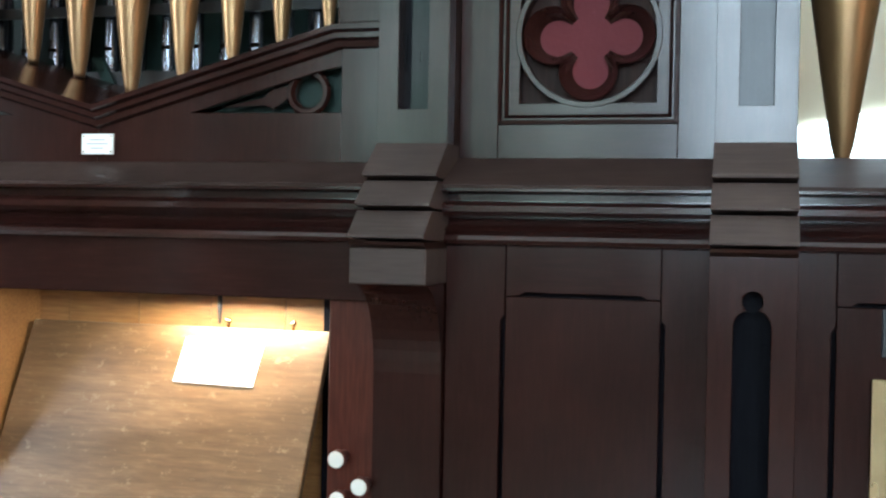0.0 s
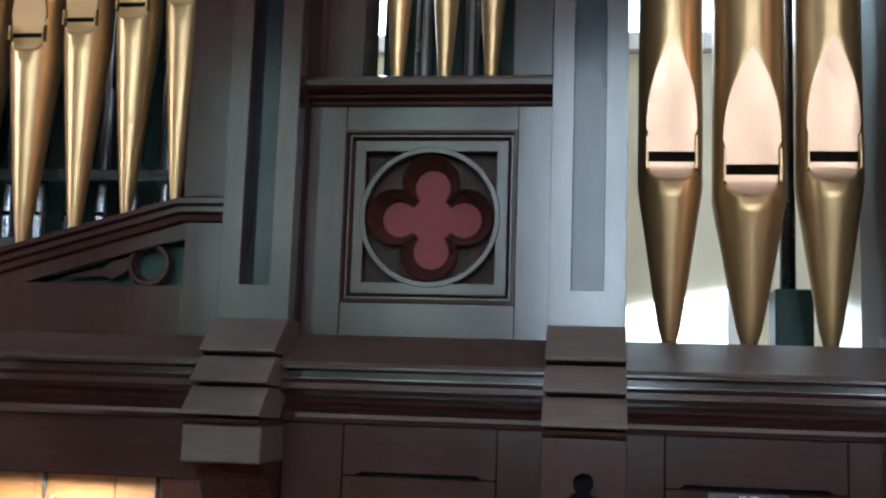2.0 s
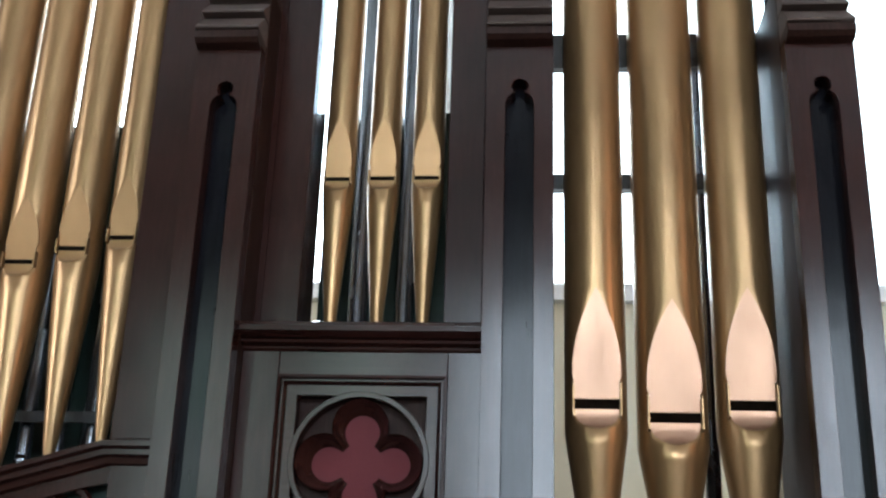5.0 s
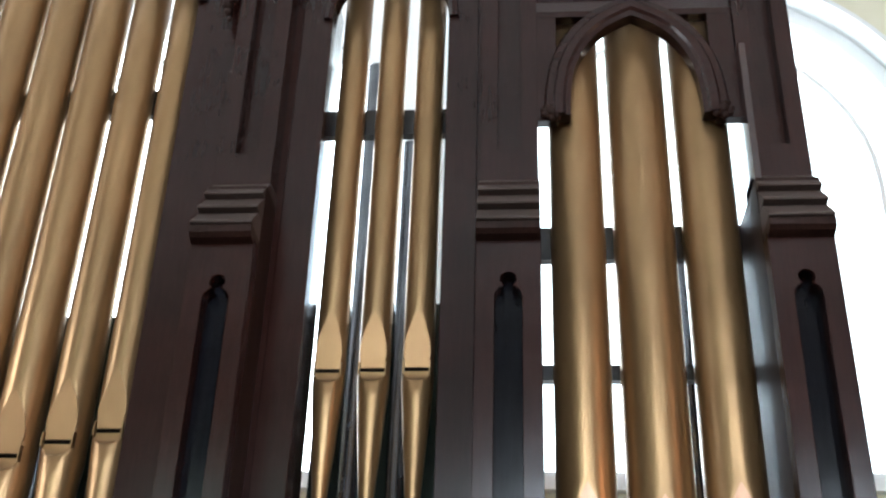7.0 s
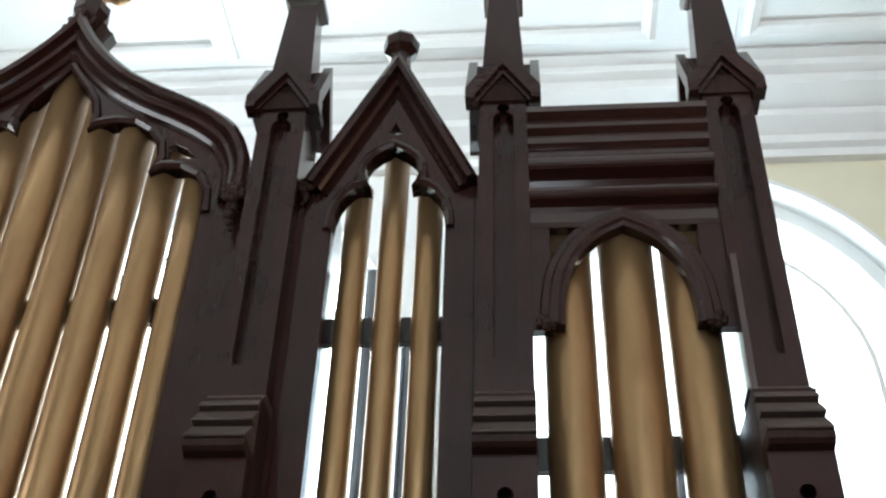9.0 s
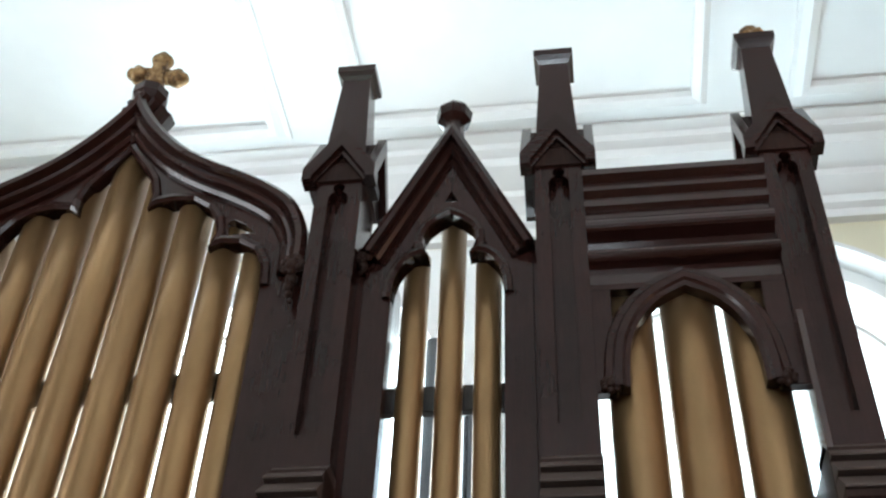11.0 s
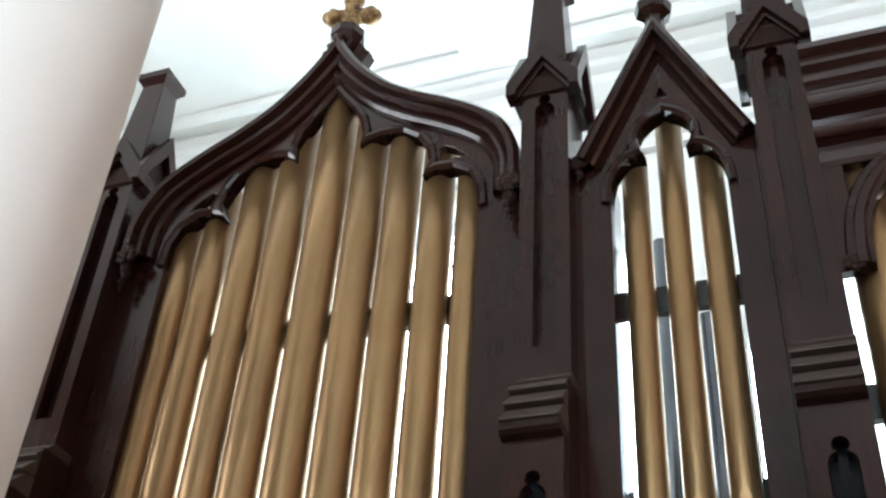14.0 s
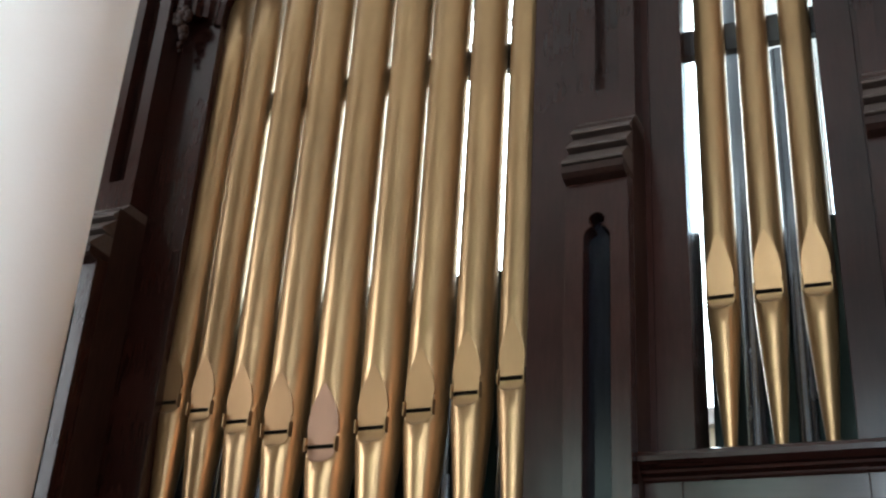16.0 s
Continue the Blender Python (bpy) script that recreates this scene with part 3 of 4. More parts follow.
def polar(bm, loops, seg=128):
    """Skins round (QX, QZ): each loop is a radius by angle and a depth y."""
    rings = []
    for fn, y in loops:
        rings.append([bm.verts.new((QX + fn(a) * math.cos(a), y, QZ + fn(a) * math.sin(a))) for a in (2 * math.pi * k / seg for k in range(seg))])
    for a, b in zip(rings, rings[1:]):
        for k in range(seg):
            bm.faces.new((a[k], a[(k + 1) % seg], b[(k + 1) % seg], b[k]))


bm = bmesh.new()
polar(bm, [(lambda a: square_r(a, 0.207), 0.12), (lambda a: square_r(a, 0.207), 0.094), (lambda a: square_r(a, 0.200), 0.092), (lambda a: square_r(a, 0.197), 0.104), (lambda a: square_r(a, 0.193), 0.104), (lambda a: square_r(a, 0.189), 0.098), (lambda a: square_r(a, 0.184), 0.110), (lambda a: square_r(a, 0.180), 0.110)])
part("square_moulding", bm, MAHOGANY_H, qf)
bm = bmesh.new()
polar(bm, [(lambda a: square_r(a, 0.181), 0.125), (lambda a: square_r(a, 0.181), 0.108), (lambda a: square_r(a, 0.159), 0.108), (lambda a: square_r(a, 0.158), 0.1095), (lambda a: square_r(a, 0.158), 0.151)])
part("square_border", bm, MAHOGANY_H, qf)
bm = bmesh.new()
polar(bm, [(lambda a: 0.169, 0.151), (lambda a: 0.169, 0.108), (lambda a: 0.1675, 0.1065), (lambda a: 0.1565, 0.1065), (lambda a: 0.155, 0.108), (lambda a: 0.155, 0.151)])
part("tracery_ring", bm, MAHOGANY_H, qf)
bm = bmesh.new()
polar(bm, [(lambda a: square_r(a, 0.160), 0.1500), (lambda a: foil_r(a, 0.085, 0.068, 0.085) - 0.002, 0.1500)], 256)
part("spandrel_recess", bm, SIDE_WOOD, qf)
bm = bmesh.new()
polar(bm, [(lambda a: foil_r(a, 0.085, 0.068, 0.085), 0.1505), (lambda a: foil_r(a, 0.085, 0.068, 0.085), 0.113), (lambda a: foil_r(a, 0.085, 0.0665, 0.085), 0.111), (lambda a: foil_r(a, 0.082, 0.055, 0.068), 0.135), (lambda a: foil_r(a, 0.078, 0.042, 0.054), 0.1575)], 256)
part("foil", bm, MAHOGANY, qf)
part("backing", mk((box, QX - 0.2, QX + 0.2, 0.158, 0.165, QZ - 0.2, QZ + 0.2)), REDCLOTH, qf, "dull red cloth behind the quatrefoil")
RAIL = [(0.33, 2.212), (0.062, 2.212), (0.047, 2.206), (0.041, 2.196), (0.043, 2.184), (0.060, 2.172), (0.072, 2.168), (0.074, 2.162), (0.090, 2.155), (0.092, 2.150), (0.098, 2.145), (0.33, 2.145)]
part("rail", mk((prism, RAIL, LX + 0.086, RX - 0.086, "x")), MAHOGANY_H, organ)

# narrow bay: stiles and gable with a trefoil head
half_n = [(0.182, 2.212), (0.180, 3.780), (0.176, 3.840), (0.164, 3.890), (0.144, 3.927), (0.117, 3.952), (0.092, 3.961), (0.066, 3.955), (0.080, 3.98), (0.088, 4.012), (0.085, 4.045), (0.070, 4.078), (0.040, 4.108), (0.0, 4.132)]
outer_n = [(0.0, 4.53), (0.272, 3.98), (0.275, 2.212)]
bm = bmesh.new()
both = [(a, b) for a, b in half_n] + [(-a, b) for a, b in half_n[-2::-1] + outer_n[:0:-1]] + outer_n
pierced(bm, [(NX + a, b) for a, b in both], [[(NX, 4.246), (NX + 0.022, 4.196), (NX - 0.022, 4.196)]], 0.10, 0.15)
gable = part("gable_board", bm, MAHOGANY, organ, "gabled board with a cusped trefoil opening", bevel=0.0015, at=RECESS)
bm = bmesh.new()
for s in (1, -1):
    box(bm, *sorted((NX + s * 0.255, NX + s * 0.35)), 0.103, 0.15, 2.212, 4.0)
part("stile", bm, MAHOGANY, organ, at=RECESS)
GPROF = [(0.0, 0.14), (0.0, 0.03), (-0.018, 0.018), (-0.034, 0.022), (-0.038, 0.05), (-0.052, 0.045), (-0.062, 0.055), (-0.066, 0.075), (-0.078, 0.072), (-0.085, 0.085), (-0.085, 0.14)]
bm = bmesh.new()
sweep(bm, [(NX - 0.280, 3.955), (NX, 4.556), (NX + 0.280, 3.955)], [(o, y + 0.02) for o, y in GPROF])
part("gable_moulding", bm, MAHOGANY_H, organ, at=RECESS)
bm = bmesh.new()
sweep(bm, [(NX + s * a, b) for s, (a, b) in [(-1, p) for p in half_n[1:]] + [(1, p) for p in half_n[-2:0:-1]]], [(0.0, 0.155), (0.0, 0.092), (0.012, 0.084), (0.026, 0.088), (0.032, 0.104), (0.032, 0.155)])
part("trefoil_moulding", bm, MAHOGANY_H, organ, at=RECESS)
bm = bmesh.new()
lathe(bm, [(4.50, 0.040), (4.56, 0.036), (4.578, 0.036), (4.60, 0.062), (4.642, 0.066), (4.668, 0.05), (4.692, 0.02)], NX, 0.10, 8)
for f in bm.faces:
    f.smooth = False
part("finial", bm, MAHOGANY, organ, at=RECESS)


def leaf_boss(bm, x, y, z, r, seed, drop=0.0):
    """A small carved rosette of leaves, with a pendant when drop is given."""
    rnd = random.Random(seed)
    blob(bm, x, y, z, r * 0.55, 1, 1, 1)
    for k in range(7):
        a = 2 * math.pi * k / 7 + rnd.random() * 0.4
        blob(bm, x + r * 0.62 * math.cos(a), y - r * 0.15 * rnd.random(), z + r * 0.62 * math.sin(a), r * 0.42, 1, 0.8, 1, 1)
    if drop:
        for k in range(4):
            blob(bm, x + (rnd.random() - 0.5) * r * 0.4, y + 0.01, z - r * 0.5 - drop * (k + 1) / 4, r * (0.52 - 0.10 * k), 1, 0.9, 1.2, 1)


for x, y, z, r, d in ((NX - 0.274, 0.07, 3.945, 0.032, 0.05), (BX - 0.245, 0.11, 3.420, 0.034, 0.0), (BX + 0.245, 0.11, 3.420, 0.034, 0.0), (GX + 0.722, 0.05, 3.905, 0.045, 0.12), (GX - 0.722, 0.05, 3.905, 0.045, 0.12)):
    bm = bmesh.new()
    leaf_boss(bm, x, y, z, r, int(1000 * (x + 5)), d)
    part("carved_boss", bm, SIDE_WOOD, organ, "carved wooden leaf boss", at=None if x > 0 else RECESS)

# large-pipe bay: cornice, board and pointed arch
CORN = [(0.2, 4.168), (-0.022, 4.160), (-0.026, 4.135), (0.004, 4.120), (0.004, 4.104), (-0.006, 4.100), (-0.006, 4.086), (0.018, 4.072), (0.018, 4.052), (0.010, 4.048), (0.010, 4.036), (0.034, 4.020), (0.036, 3.985)]
CORN += [(0.012 - 0.028 * math.sin(a), 3.950 + 0.026 * math.cos(a)) for a in np.linspace(0.1, 3.04, 9)]
CORN += [(0.045, 3.915), (0.045, 3.868)] + [(0.024 - 0.030 * math.sin(a), 3.842 + 0.022 * math.cos(a)) for a in np.linspace(0.1, 3.04, 9)] + [(0.045, 3.815), (0.045, 3.752), (0.2, 3.752)]
part("cornice", mk((prism, [(float(a) + 0.075 if a < 0.15 else 0.145, float(b) + 0.046 + 0.125 * (float(b) - 3.752)) for a, b in CORN], RX + 0.080, SX - 0.080, "x")), GLOSS_WOOD_H, organ)
half_a = curve([(0.246, 3.41), (0.242, 3.50), (0.224, 3.605), (0.177, 3.705), (0.103, 3.783), (0.0, 3.840)], 4)
bm = bmesh.new()
sweep(bm, [(BX - a, b) for a, b in half_a] + [(BX + a, b) for a, b in half_a[-2::-1]], [(0.026, 0.150), (0.026, 0.120), (0.014, 0.104), (-0.006, 0.100), (-0.012, 0.094), (-0.034, 0.094), (-0.042, 0.102), (-0.056, 0.106), (-0.056, 0.150)])
part("pointed_arch", bm, MAHOGANY_H, organ)
for s in (-1, 1):
    part("spandrel_board", mk((box, *sorted((BX + s * 0.226, BX + s * 0.300)), 0.112, 0.148, 3.395, 3.80)), MAHOGANY, organ, bevel=0.0015)
part("arch_rail", mk((box, RX + 0.083, SX - 0.083, 0.110, 0.1465, 3.778, 3.80)), MAHOGANY_H, organ)

# centre bay: ogee head with cusps
half_g = [(0.598, 1.90), (0.598, 3.88), (0.590, 3.972), (0.558, 4.042), (0.500, 4.079), (0.436, 4.084), (0.389, 4.066), (0.408, 4.13), (0.396, 4.197), (0.357, 4.258), (0.298, 4.30), (0.225, 4.309), (0.163, 4.298), (0.130, 4.275), (0.134, 4.343), (0.115, 4.417), (0.076, 4.482), (0.03, 4.542), (0.0, 4.587)]
ogee = [(0.756, 3.92), (0.748, 4.07), (0.69, 4.205), (0.60, 4.292), (0.48, 4.370), (0.36, 4.438), (0.24, 4.525), (0.13, 4.645), (0.05, 4.765), (0.0, 4.872)]
oc = curve(ogee, 5)
bm = bmesh.new()
inner = [(a - 0.02 if a > 0.05 else 0.0, b - 0.05) for a, b in oc[::-1]]
inner = inner[:1] + [p for p in inner if p[0] > 0.02]
outer_g = inner + [(0.775, 3.85), (0.775, 1.90)]
both = half_g + [(-a, b) for a, b in half_g[-2::-1] + outer_g[:0:-1]] + outer_g
eye_g = [(0.452, 4.124), (0.444, 4.150), (0.442, 4.186), (0.462, 4.196), (0.505, 4.170), (0.548, 4.124), (0.50, 4.130)]
pierced(bm, [(GX + a, b) for a, b in both], [[(GX + s * a, b) for a, b in eye_g] for s in (1, -1)], 0.115, 0.16)
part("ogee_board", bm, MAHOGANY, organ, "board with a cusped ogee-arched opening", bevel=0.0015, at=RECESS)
OPROF = [(0.0, 0.15), (0.0, 0.02), (-0.016, 0.004), (-0.036, 0.008), (-0.044, 0.036), (-0.058, 0.030), (-0.070, 0.036), (-0.076, 0.060), (-0.092, 0.054), (-0.104, 0.066), (-0.108, 0.09), (-0.12, 0.098), (-0.12, 0.15)]
bm = bmesh.new()
sweep(bm, [(GX - a, b) for a, b in oc] + [(GX + a, b) for a, b in oc[-2::-1]], [(o, y + 0.03) for o, y in OPROF])
part("ogee_moulding", bm, MAHOGANY_H, organ, at=RECESS)
bm = bmesh.new()
sweep(bm, [(GX + s * a, b) for s, (a, b) in [(-1, p) for p in half_g[1:]] + [(1, p) for p in half_g[-2:0:-1]]], [(0.0, 0.165), (0.0, 0.108), (0.012, 0.098), (0.028, 0.102), (0.034, 0.118), (0.034, 0.165)])
part("cusp_moulding", bm, MAHOGANY_H, organ, at=RECESS)
bm = bmesh.new()
lathe(bm, [(4.77, 0.050), (4.85, 0.046), (4.868, 0.06), (4.895, 0.072), (4.935, 0.072), (4.955, 0.055), (4.97, 0.03)], GX, 0.12, 8)
for f in bm.faces:
    f.smooth = False
part("cross_base", bm, MAHOGANY, organ, at=RECESS)
bm = bmesh.new()
CZ = 5.055
box(bm, GX - 0.07, GX + 0.07, 0.108, 0.150, CZ - 0.030, CZ + 0.018)
box(bm, GX - 0.026, GX + 0.026, 0.102, 0.156, CZ - 0.06, CZ + 0.07)
for dx, dz in ((-0.078, -0.008), (0.078, -0.008), (0, 0.088)):
    blob(bm, GX + dx * 0.92, 0.13, CZ + dz, 0.040, 1, 0.95, 1)
    for k in range(3):
        a = math.pi / 2 * (k - 1) + (math.pi / 2 if dz > 0 else (0 if dx > 0 else math.pi))
        blob(bm, GX + dx + 0.020 * math.cos(a), 0.128, CZ + dz + 0.020 * math.sin(a), 0.024, 1, 1.25, 1, 2)
box(bm, GX - 0.02, GX + 0.02, 0.11, 0.15, 4.95, CZ)
ABOUT = Vector((GX, 0.13, 4.96))
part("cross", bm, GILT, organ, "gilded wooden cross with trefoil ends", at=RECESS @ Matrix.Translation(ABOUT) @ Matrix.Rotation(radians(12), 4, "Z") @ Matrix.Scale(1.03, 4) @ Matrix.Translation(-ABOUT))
bm = bmesh.new()
for k in range(6):
    a = 2 * math.pi * k / 6
    blob(bm, SX + 0.045 * math.cos(a), 0.19 + 0.045 * math.sin(a), 5.03, 0.03, 1, 1, 1, 1)
blob(bm, SX, 0.19, 5.07, 0.045)
part("gilt_finial", bm, GILT, organ, "gilded carved finial on the pinnacle")

# sloping V-shaped sill under the centre pipes
V = [(AX + 0.08 - GV, 1.905), (-0.640, 1.905), (0.0, 1.722), (0.640, 1.905), (LX - 0.08 - GV, 1.905)]
bm = bmesh.new()
sweep(bm, [(GV + a, b) for a, b in V], [(0.056, 0.36), (0.040, 0.20), (0.0, 0.022), (-0.012, 0.022), (-0.018, 0.036), (-0.030, 0.036), (-0.036, 0.048), (-0.050, 0.05), (-0.056, 0.062), (-0.056, 0.36)])
part("pipe_sill", bm, MAHOGANY_H, organ)
bm = bmesh.new()
for s in (1, -1):
    prism(bm, [(GV, 1.58), (GV + s * 0.655, 1.58), (GV + s * 0.655, 1.70), (GV + s * 0.26, 1.703), (GV + s * 0.38, 1.738), (GV + s * 0.60, 1.80), (GV + s * 0.655, 1.81), (GV + s * 0.655, 1.87), (GV + s * 0.60, 1.86), (GV, 1.69)], 0.062, 0.09)
    box(bm, *sorted((GV + s * 0.655, GV + s * 0.81)), 0.058, 0.09, 1.58, 1.87)
part("tracery_board", bm, MAHOGANY, organ, bevel=0.0015)
for s in (1, -1):
    bm = bmesh.new()
    prism(bm, [(GV + s * 0.24, 1.695), (GV + s * 0.66, 1.695), (GV + s * 0.66, 1.83)], 0.12, 0.13)
    part("tracery_back", bm, GREEN, organ)
    bm = bmesh.new()
    o = GV + s * 0.56
    seg = 28
    rings = []
    for rr, yy in ((0.058, 0.085), (0.052, 0.074), (0.042, 0.074), (0.036, 0.085), (0.036, 0.11)):
        rings.append([bm.verts.new((o + rr * math.cos(2 * math.pi * k / seg), yy, 1.752 + rr * math.sin(2 * math.pi * k / seg))) for k in range(seg)])
    for a, b in zip(rings, rings[1:]):
        for k in range(seg):
            bm.faces.new((a[k], a[(k + 1) % seg], b[(k + 1) % seg], b[k]))
    prism(bm, [(o - s * 0.05, 1.735), (o - s * 0.05, 1.765), (o - s * 0.09, 1.758), (o - s * 0.11, 1.738), (o - s * 0.22, 1.716), (o - s * 0.11, 1.722), (o - s * 0.085, 1.712)], 0.07, 0.10)
    part("tracery_foil", bm, MAHOGANY_H, organ)

# console opening below the centre bay
bm = mk((box, AX + 0.086, LX - 0.086, -0.03, 0.08, 1.256, 1.392))
part("beam", bm, MAHOGANY_H, organ, bevel=0.002)
part("stop_jamb", mk((box, -0.951, -0.836, -0.012, 0.05, 0.0, 1.256)), RED_WOOD, organ, "reddish mahogany stop jamb", bevel=0.002)
part("stop_jamb", mk((box, AX + 0.05, -2.217, -0.012, 0.05, 0.0, 1.256)), RED_WOOD, organ, "reddish mahogany stop jamb", bevel=0.002)
for k in range(6):
    x0 = -2.217 + k * 0.2115
    part("console_board", mk((box, x0, x0 + 0.209, 0.225 + 0.0015 * (k % 2), 0.25, 0.3, 1.34)), OAK, organ, "golden varnished oak board")
part("console_cheek", mk((box, -0.975, -0.951, 0.05, 0.25, 0.3, 1.256)), MAHOGANY, organ)
part("console_cheek", mk((box, -1.93, -1.885, -0.02, 0.225, 0.3, 1.256)), OAK, organ)
part("console_top", mk((box, -2.217, -0.951, 0.08, 0.25, 1.34, 1.36)), OAK, organ)
part("case_back", mk((box, AX, SX, 0.75, 0.78, 0.0, 1.55)), GREEN, organ)
part("case_floor", mk((box, AX + 0.06, SX - 0.06, 0.16, 0.76, 1.52, 1.56)), DARK_SLOT, organ)
bm = bmesh.new()
box(bm, AX + 0.09, LX - 0.02, 0.62, 0.65, 1.55, 3.02)
box(bm, LX + 0.162, RX + 0.02, 0.60, 0.63, 1.55, 3.05)
part("swell_box_panel", bm, GREEN, organ, "dark green painted panels inside the case")
for x0, x1, z0, z1 in ((AX, LX, 3.615, 3.715), (LX, RX, 3.52, 3.615), (RX, SX, 3.062, 3.172), (RX, SX, 2.682, 2.728)):
    part("pipe_rack", mk((box, x0 + 0.08, x1 - 0.08, 0.345, 0.375, z0, z1)), BLACK_IRON, organ, "dark rail holding the pipes")

for x0, x1 in ((-0.581, -0.567), (-0.189, -0.176)):
    part("reveal", mk((box, x0, x1, 0.231, 0.36, 2.21, 4.0)), GLOSS_WOOD, organ)
for x0, x1 in ((-2.269, -2.254), (-1.020, -1.005)):
    part("reveal", mk((box, x0, x1, 0.24, 0.40, 1.90, 4.05)), GLOSS_WOOD, organ)

part("side_panel", mk((box, SX - 0.084, SX - 0.066, 0.06, 0.80, 1.59, 3.62)), GLOSS_WOOD, organ)
# black block added for the shaded gap beside the desk
part("dark_filler", mk((box, -1.045, -0.952, 0.196, 0.222, 0.3, 1.255)), SHADE_BLACK, organ)

# ---- facade pipes ----


def pipe(cx, cy, r, foot, mouth, tip, top, mw, slot, group, size):
    """One facade pipe standing at its foot; mouth is the slot's lower edge."""
    ob = holder("organ_pipe", size + " gold-painted organ pipe with pointed mouth", "organ pipe", group, (cx, cy, foot))
    m, tp, tz = mouth - foot, tip - foot, top - foot
    flat = math.sqrt(r * r - (mw / 2) ** 2)
    low = m - mw * 0.46

    def half_w(z):
        if z >= m + slot:
            u = (z - m - slot) / (tp - m - slot)
            v = max(0.0, (u - 0.22) / 0.78)
            return 0 if u >= 1 else mw / 2 * (1.0 if u < 0.2 else 1.09 * (1 - v ** 2.1))
        if z >= low:
            u = max(0, (m - z) / (m - low))
            return mw / 2 * 0.97 * max(0, 1 - u ** 2.6) ** 0.6
        return 0

    def shape(p):
        x, y, z = p
        h = half_w(z)
        if h > 0 and y < 0 and abs(x) < h * 1.02:
            y = max(y, -flat + 0.004 if m < z else -flat - (r - flat) * ((m - z) / (m - low)) ** 3 + 0.0015) if z < m + slot else max(y, -flat - (r - flat) * (z - m - slot) / (tp - m - slot) + 0.0015)
        return (x, y, z)

    rows = [(0, r * 0.22), (0.012, r * 0.24)]
    rows += [(low * k / 10, r * (0.24 + 0.76 * (k / 10) ** 0.92)) for k in range(1, 11)]
    rows += [(low + (m - low) * k / 8, r) for k in range(1, 9)] + [(m + slot, r)]
    rows += [(m + slot + (tp - m - slot) * k / 18, r) for k in range(1, 19)] + [(tp + (tz - tp) * k / 3, r) for k in range(1, 4)]
    bm = bmesh.new()
    lathe(bm, rows, 0, 0, 72, shape)
    part("pipe_body", bm, GOLD, ob)

    def plate(name, zs, thick, mat):
        bm = bmesh.new()
        pts = [(half_w(z) * 0.985, z) for z in zs]
        front, back = [], []
        for s, seq in ((1, pts), (-1, pts[::-1])):
            for h, z in seq:
                u = max(0.0, (z - m - slot) / (tp - m - slot)) if z > m else max(0.0, (m - z) / (m - low)) ** 3
                yy = -flat - (r - flat) * min(1.0, u) * 0.98
                front.append(bm.verts.new((s * h, yy - thick, z)))
        k = len(pts)
        for i in range(k - 1):
            a, b, c, d = front[i], front[i + 1], front[2 * k - 2 - i], front[2 * k - 1 - i]
            bm.faces.new((a, b, c, d))
        bmesh.ops.remove_doubles(bm, verts=bm.verts, dist=1e-5)
        ret = bmesh.ops.extrude_face_region(bm, geom=list(bm.faces))
        for v in ret["geom"]:
            if isinstance(v, bmesh.types.BMVert):
                v.co.y += thick + 0.012
        part(name, bm, mat, ob)
    plate("upper_lip", [m + slot + (tp - m - slot) * k / 20 for k in range(21)], 0.0016, GOLD_SHEEN if r > 0.07 else GOLD_SHEEN_FAINT)
    plate("lower_lip", [m - (m - low) * k / 10 for k in range(11)], 0.0016, GOLD_SHEEN if r > 0.07 else GOLD)
    yf = -flat
    part("mouth", mk((box, -mw / 2 * 0.99, mw / 2 * 0.99, yf - 0.0012, yf + 0.02, m + 0.001, m + slot - 0.001)), MOUTH_SHADE, ob, "near-black block painted as the shade in the mouth slot")
    for s in (-1, 1):
        bm = bmesh.new()
        x0 = s * mw / 2
        prism(bm, [(yf + 0.012, m - slot * 0.9), (yf - r * 0.24, m - slot * 0.7), (yf - r * 0.24, m + slot * 2.3), (yf + 0.012, m + slot * 2.9)], *sorted((x0, x0 + s * 0.0042)), "x")
        part("ear", bm, GOLD, ob)
    return ob


for cx, mz, r in ((0.192, 2.030, 0.0775), (0.378, 1.998, 0.0865), (0.564, 2.031, 0.0790)):
    pipe(cx, 0.235, r, 1.597, mz, mz + 0.306, 4.0, r * 1.43, 0.026, "large facade pipes", "large")
for cx, mz, tz in ((-0.498, 2.664, 4.10), (-0.375, 2.666, 4.25), (-0.254, 2.668, 4.10)):
    pipe(cx, 0.275, 0.0440, 2.213, mz, mz + 0.178, tz, 0.068, 0.012, "small facade pipes", "slender")
G = [(-2.227, 2.508), (-2.099, 2.472), (-1.953, 2.424), (-1.806, 2.380), (-1.646, 2.325), (-1.490, 2.371), (-1.346, 2.413), (-1.206, 2.453), (-1.074, 2.486)]
for k, (cx, mz) in enumerate(G):
    d = abs(k - 4)
    r = (0.0722, 0.0685, 0.0640, 0.0600, 0.0550)[d]
    pipe(cx, 0.275, r, 1.778 + 0.285 * min(0.60, abs(cx + 1.63)), mz, mz + 0.15 + r * 0.6, (4.78, 4.60, 4.48, 4.33, 4.25)[d], r * 1.32, 0.013, "centre facade pipes", "tall")

part("wind_trunk", mk((box, 0.478, 0.575, 0.5, 0.62, 1.55, 1.765)), GREEN, organ, "dark green wooden wind trunk", bevel=0.003)
bm = bmesh.new()
lathe(bm, [(1.55, 0.022), (3.3, 0.022)], 0.535, 0.66, 14)
part("wind_pipe", bm, PEWTER, organ)

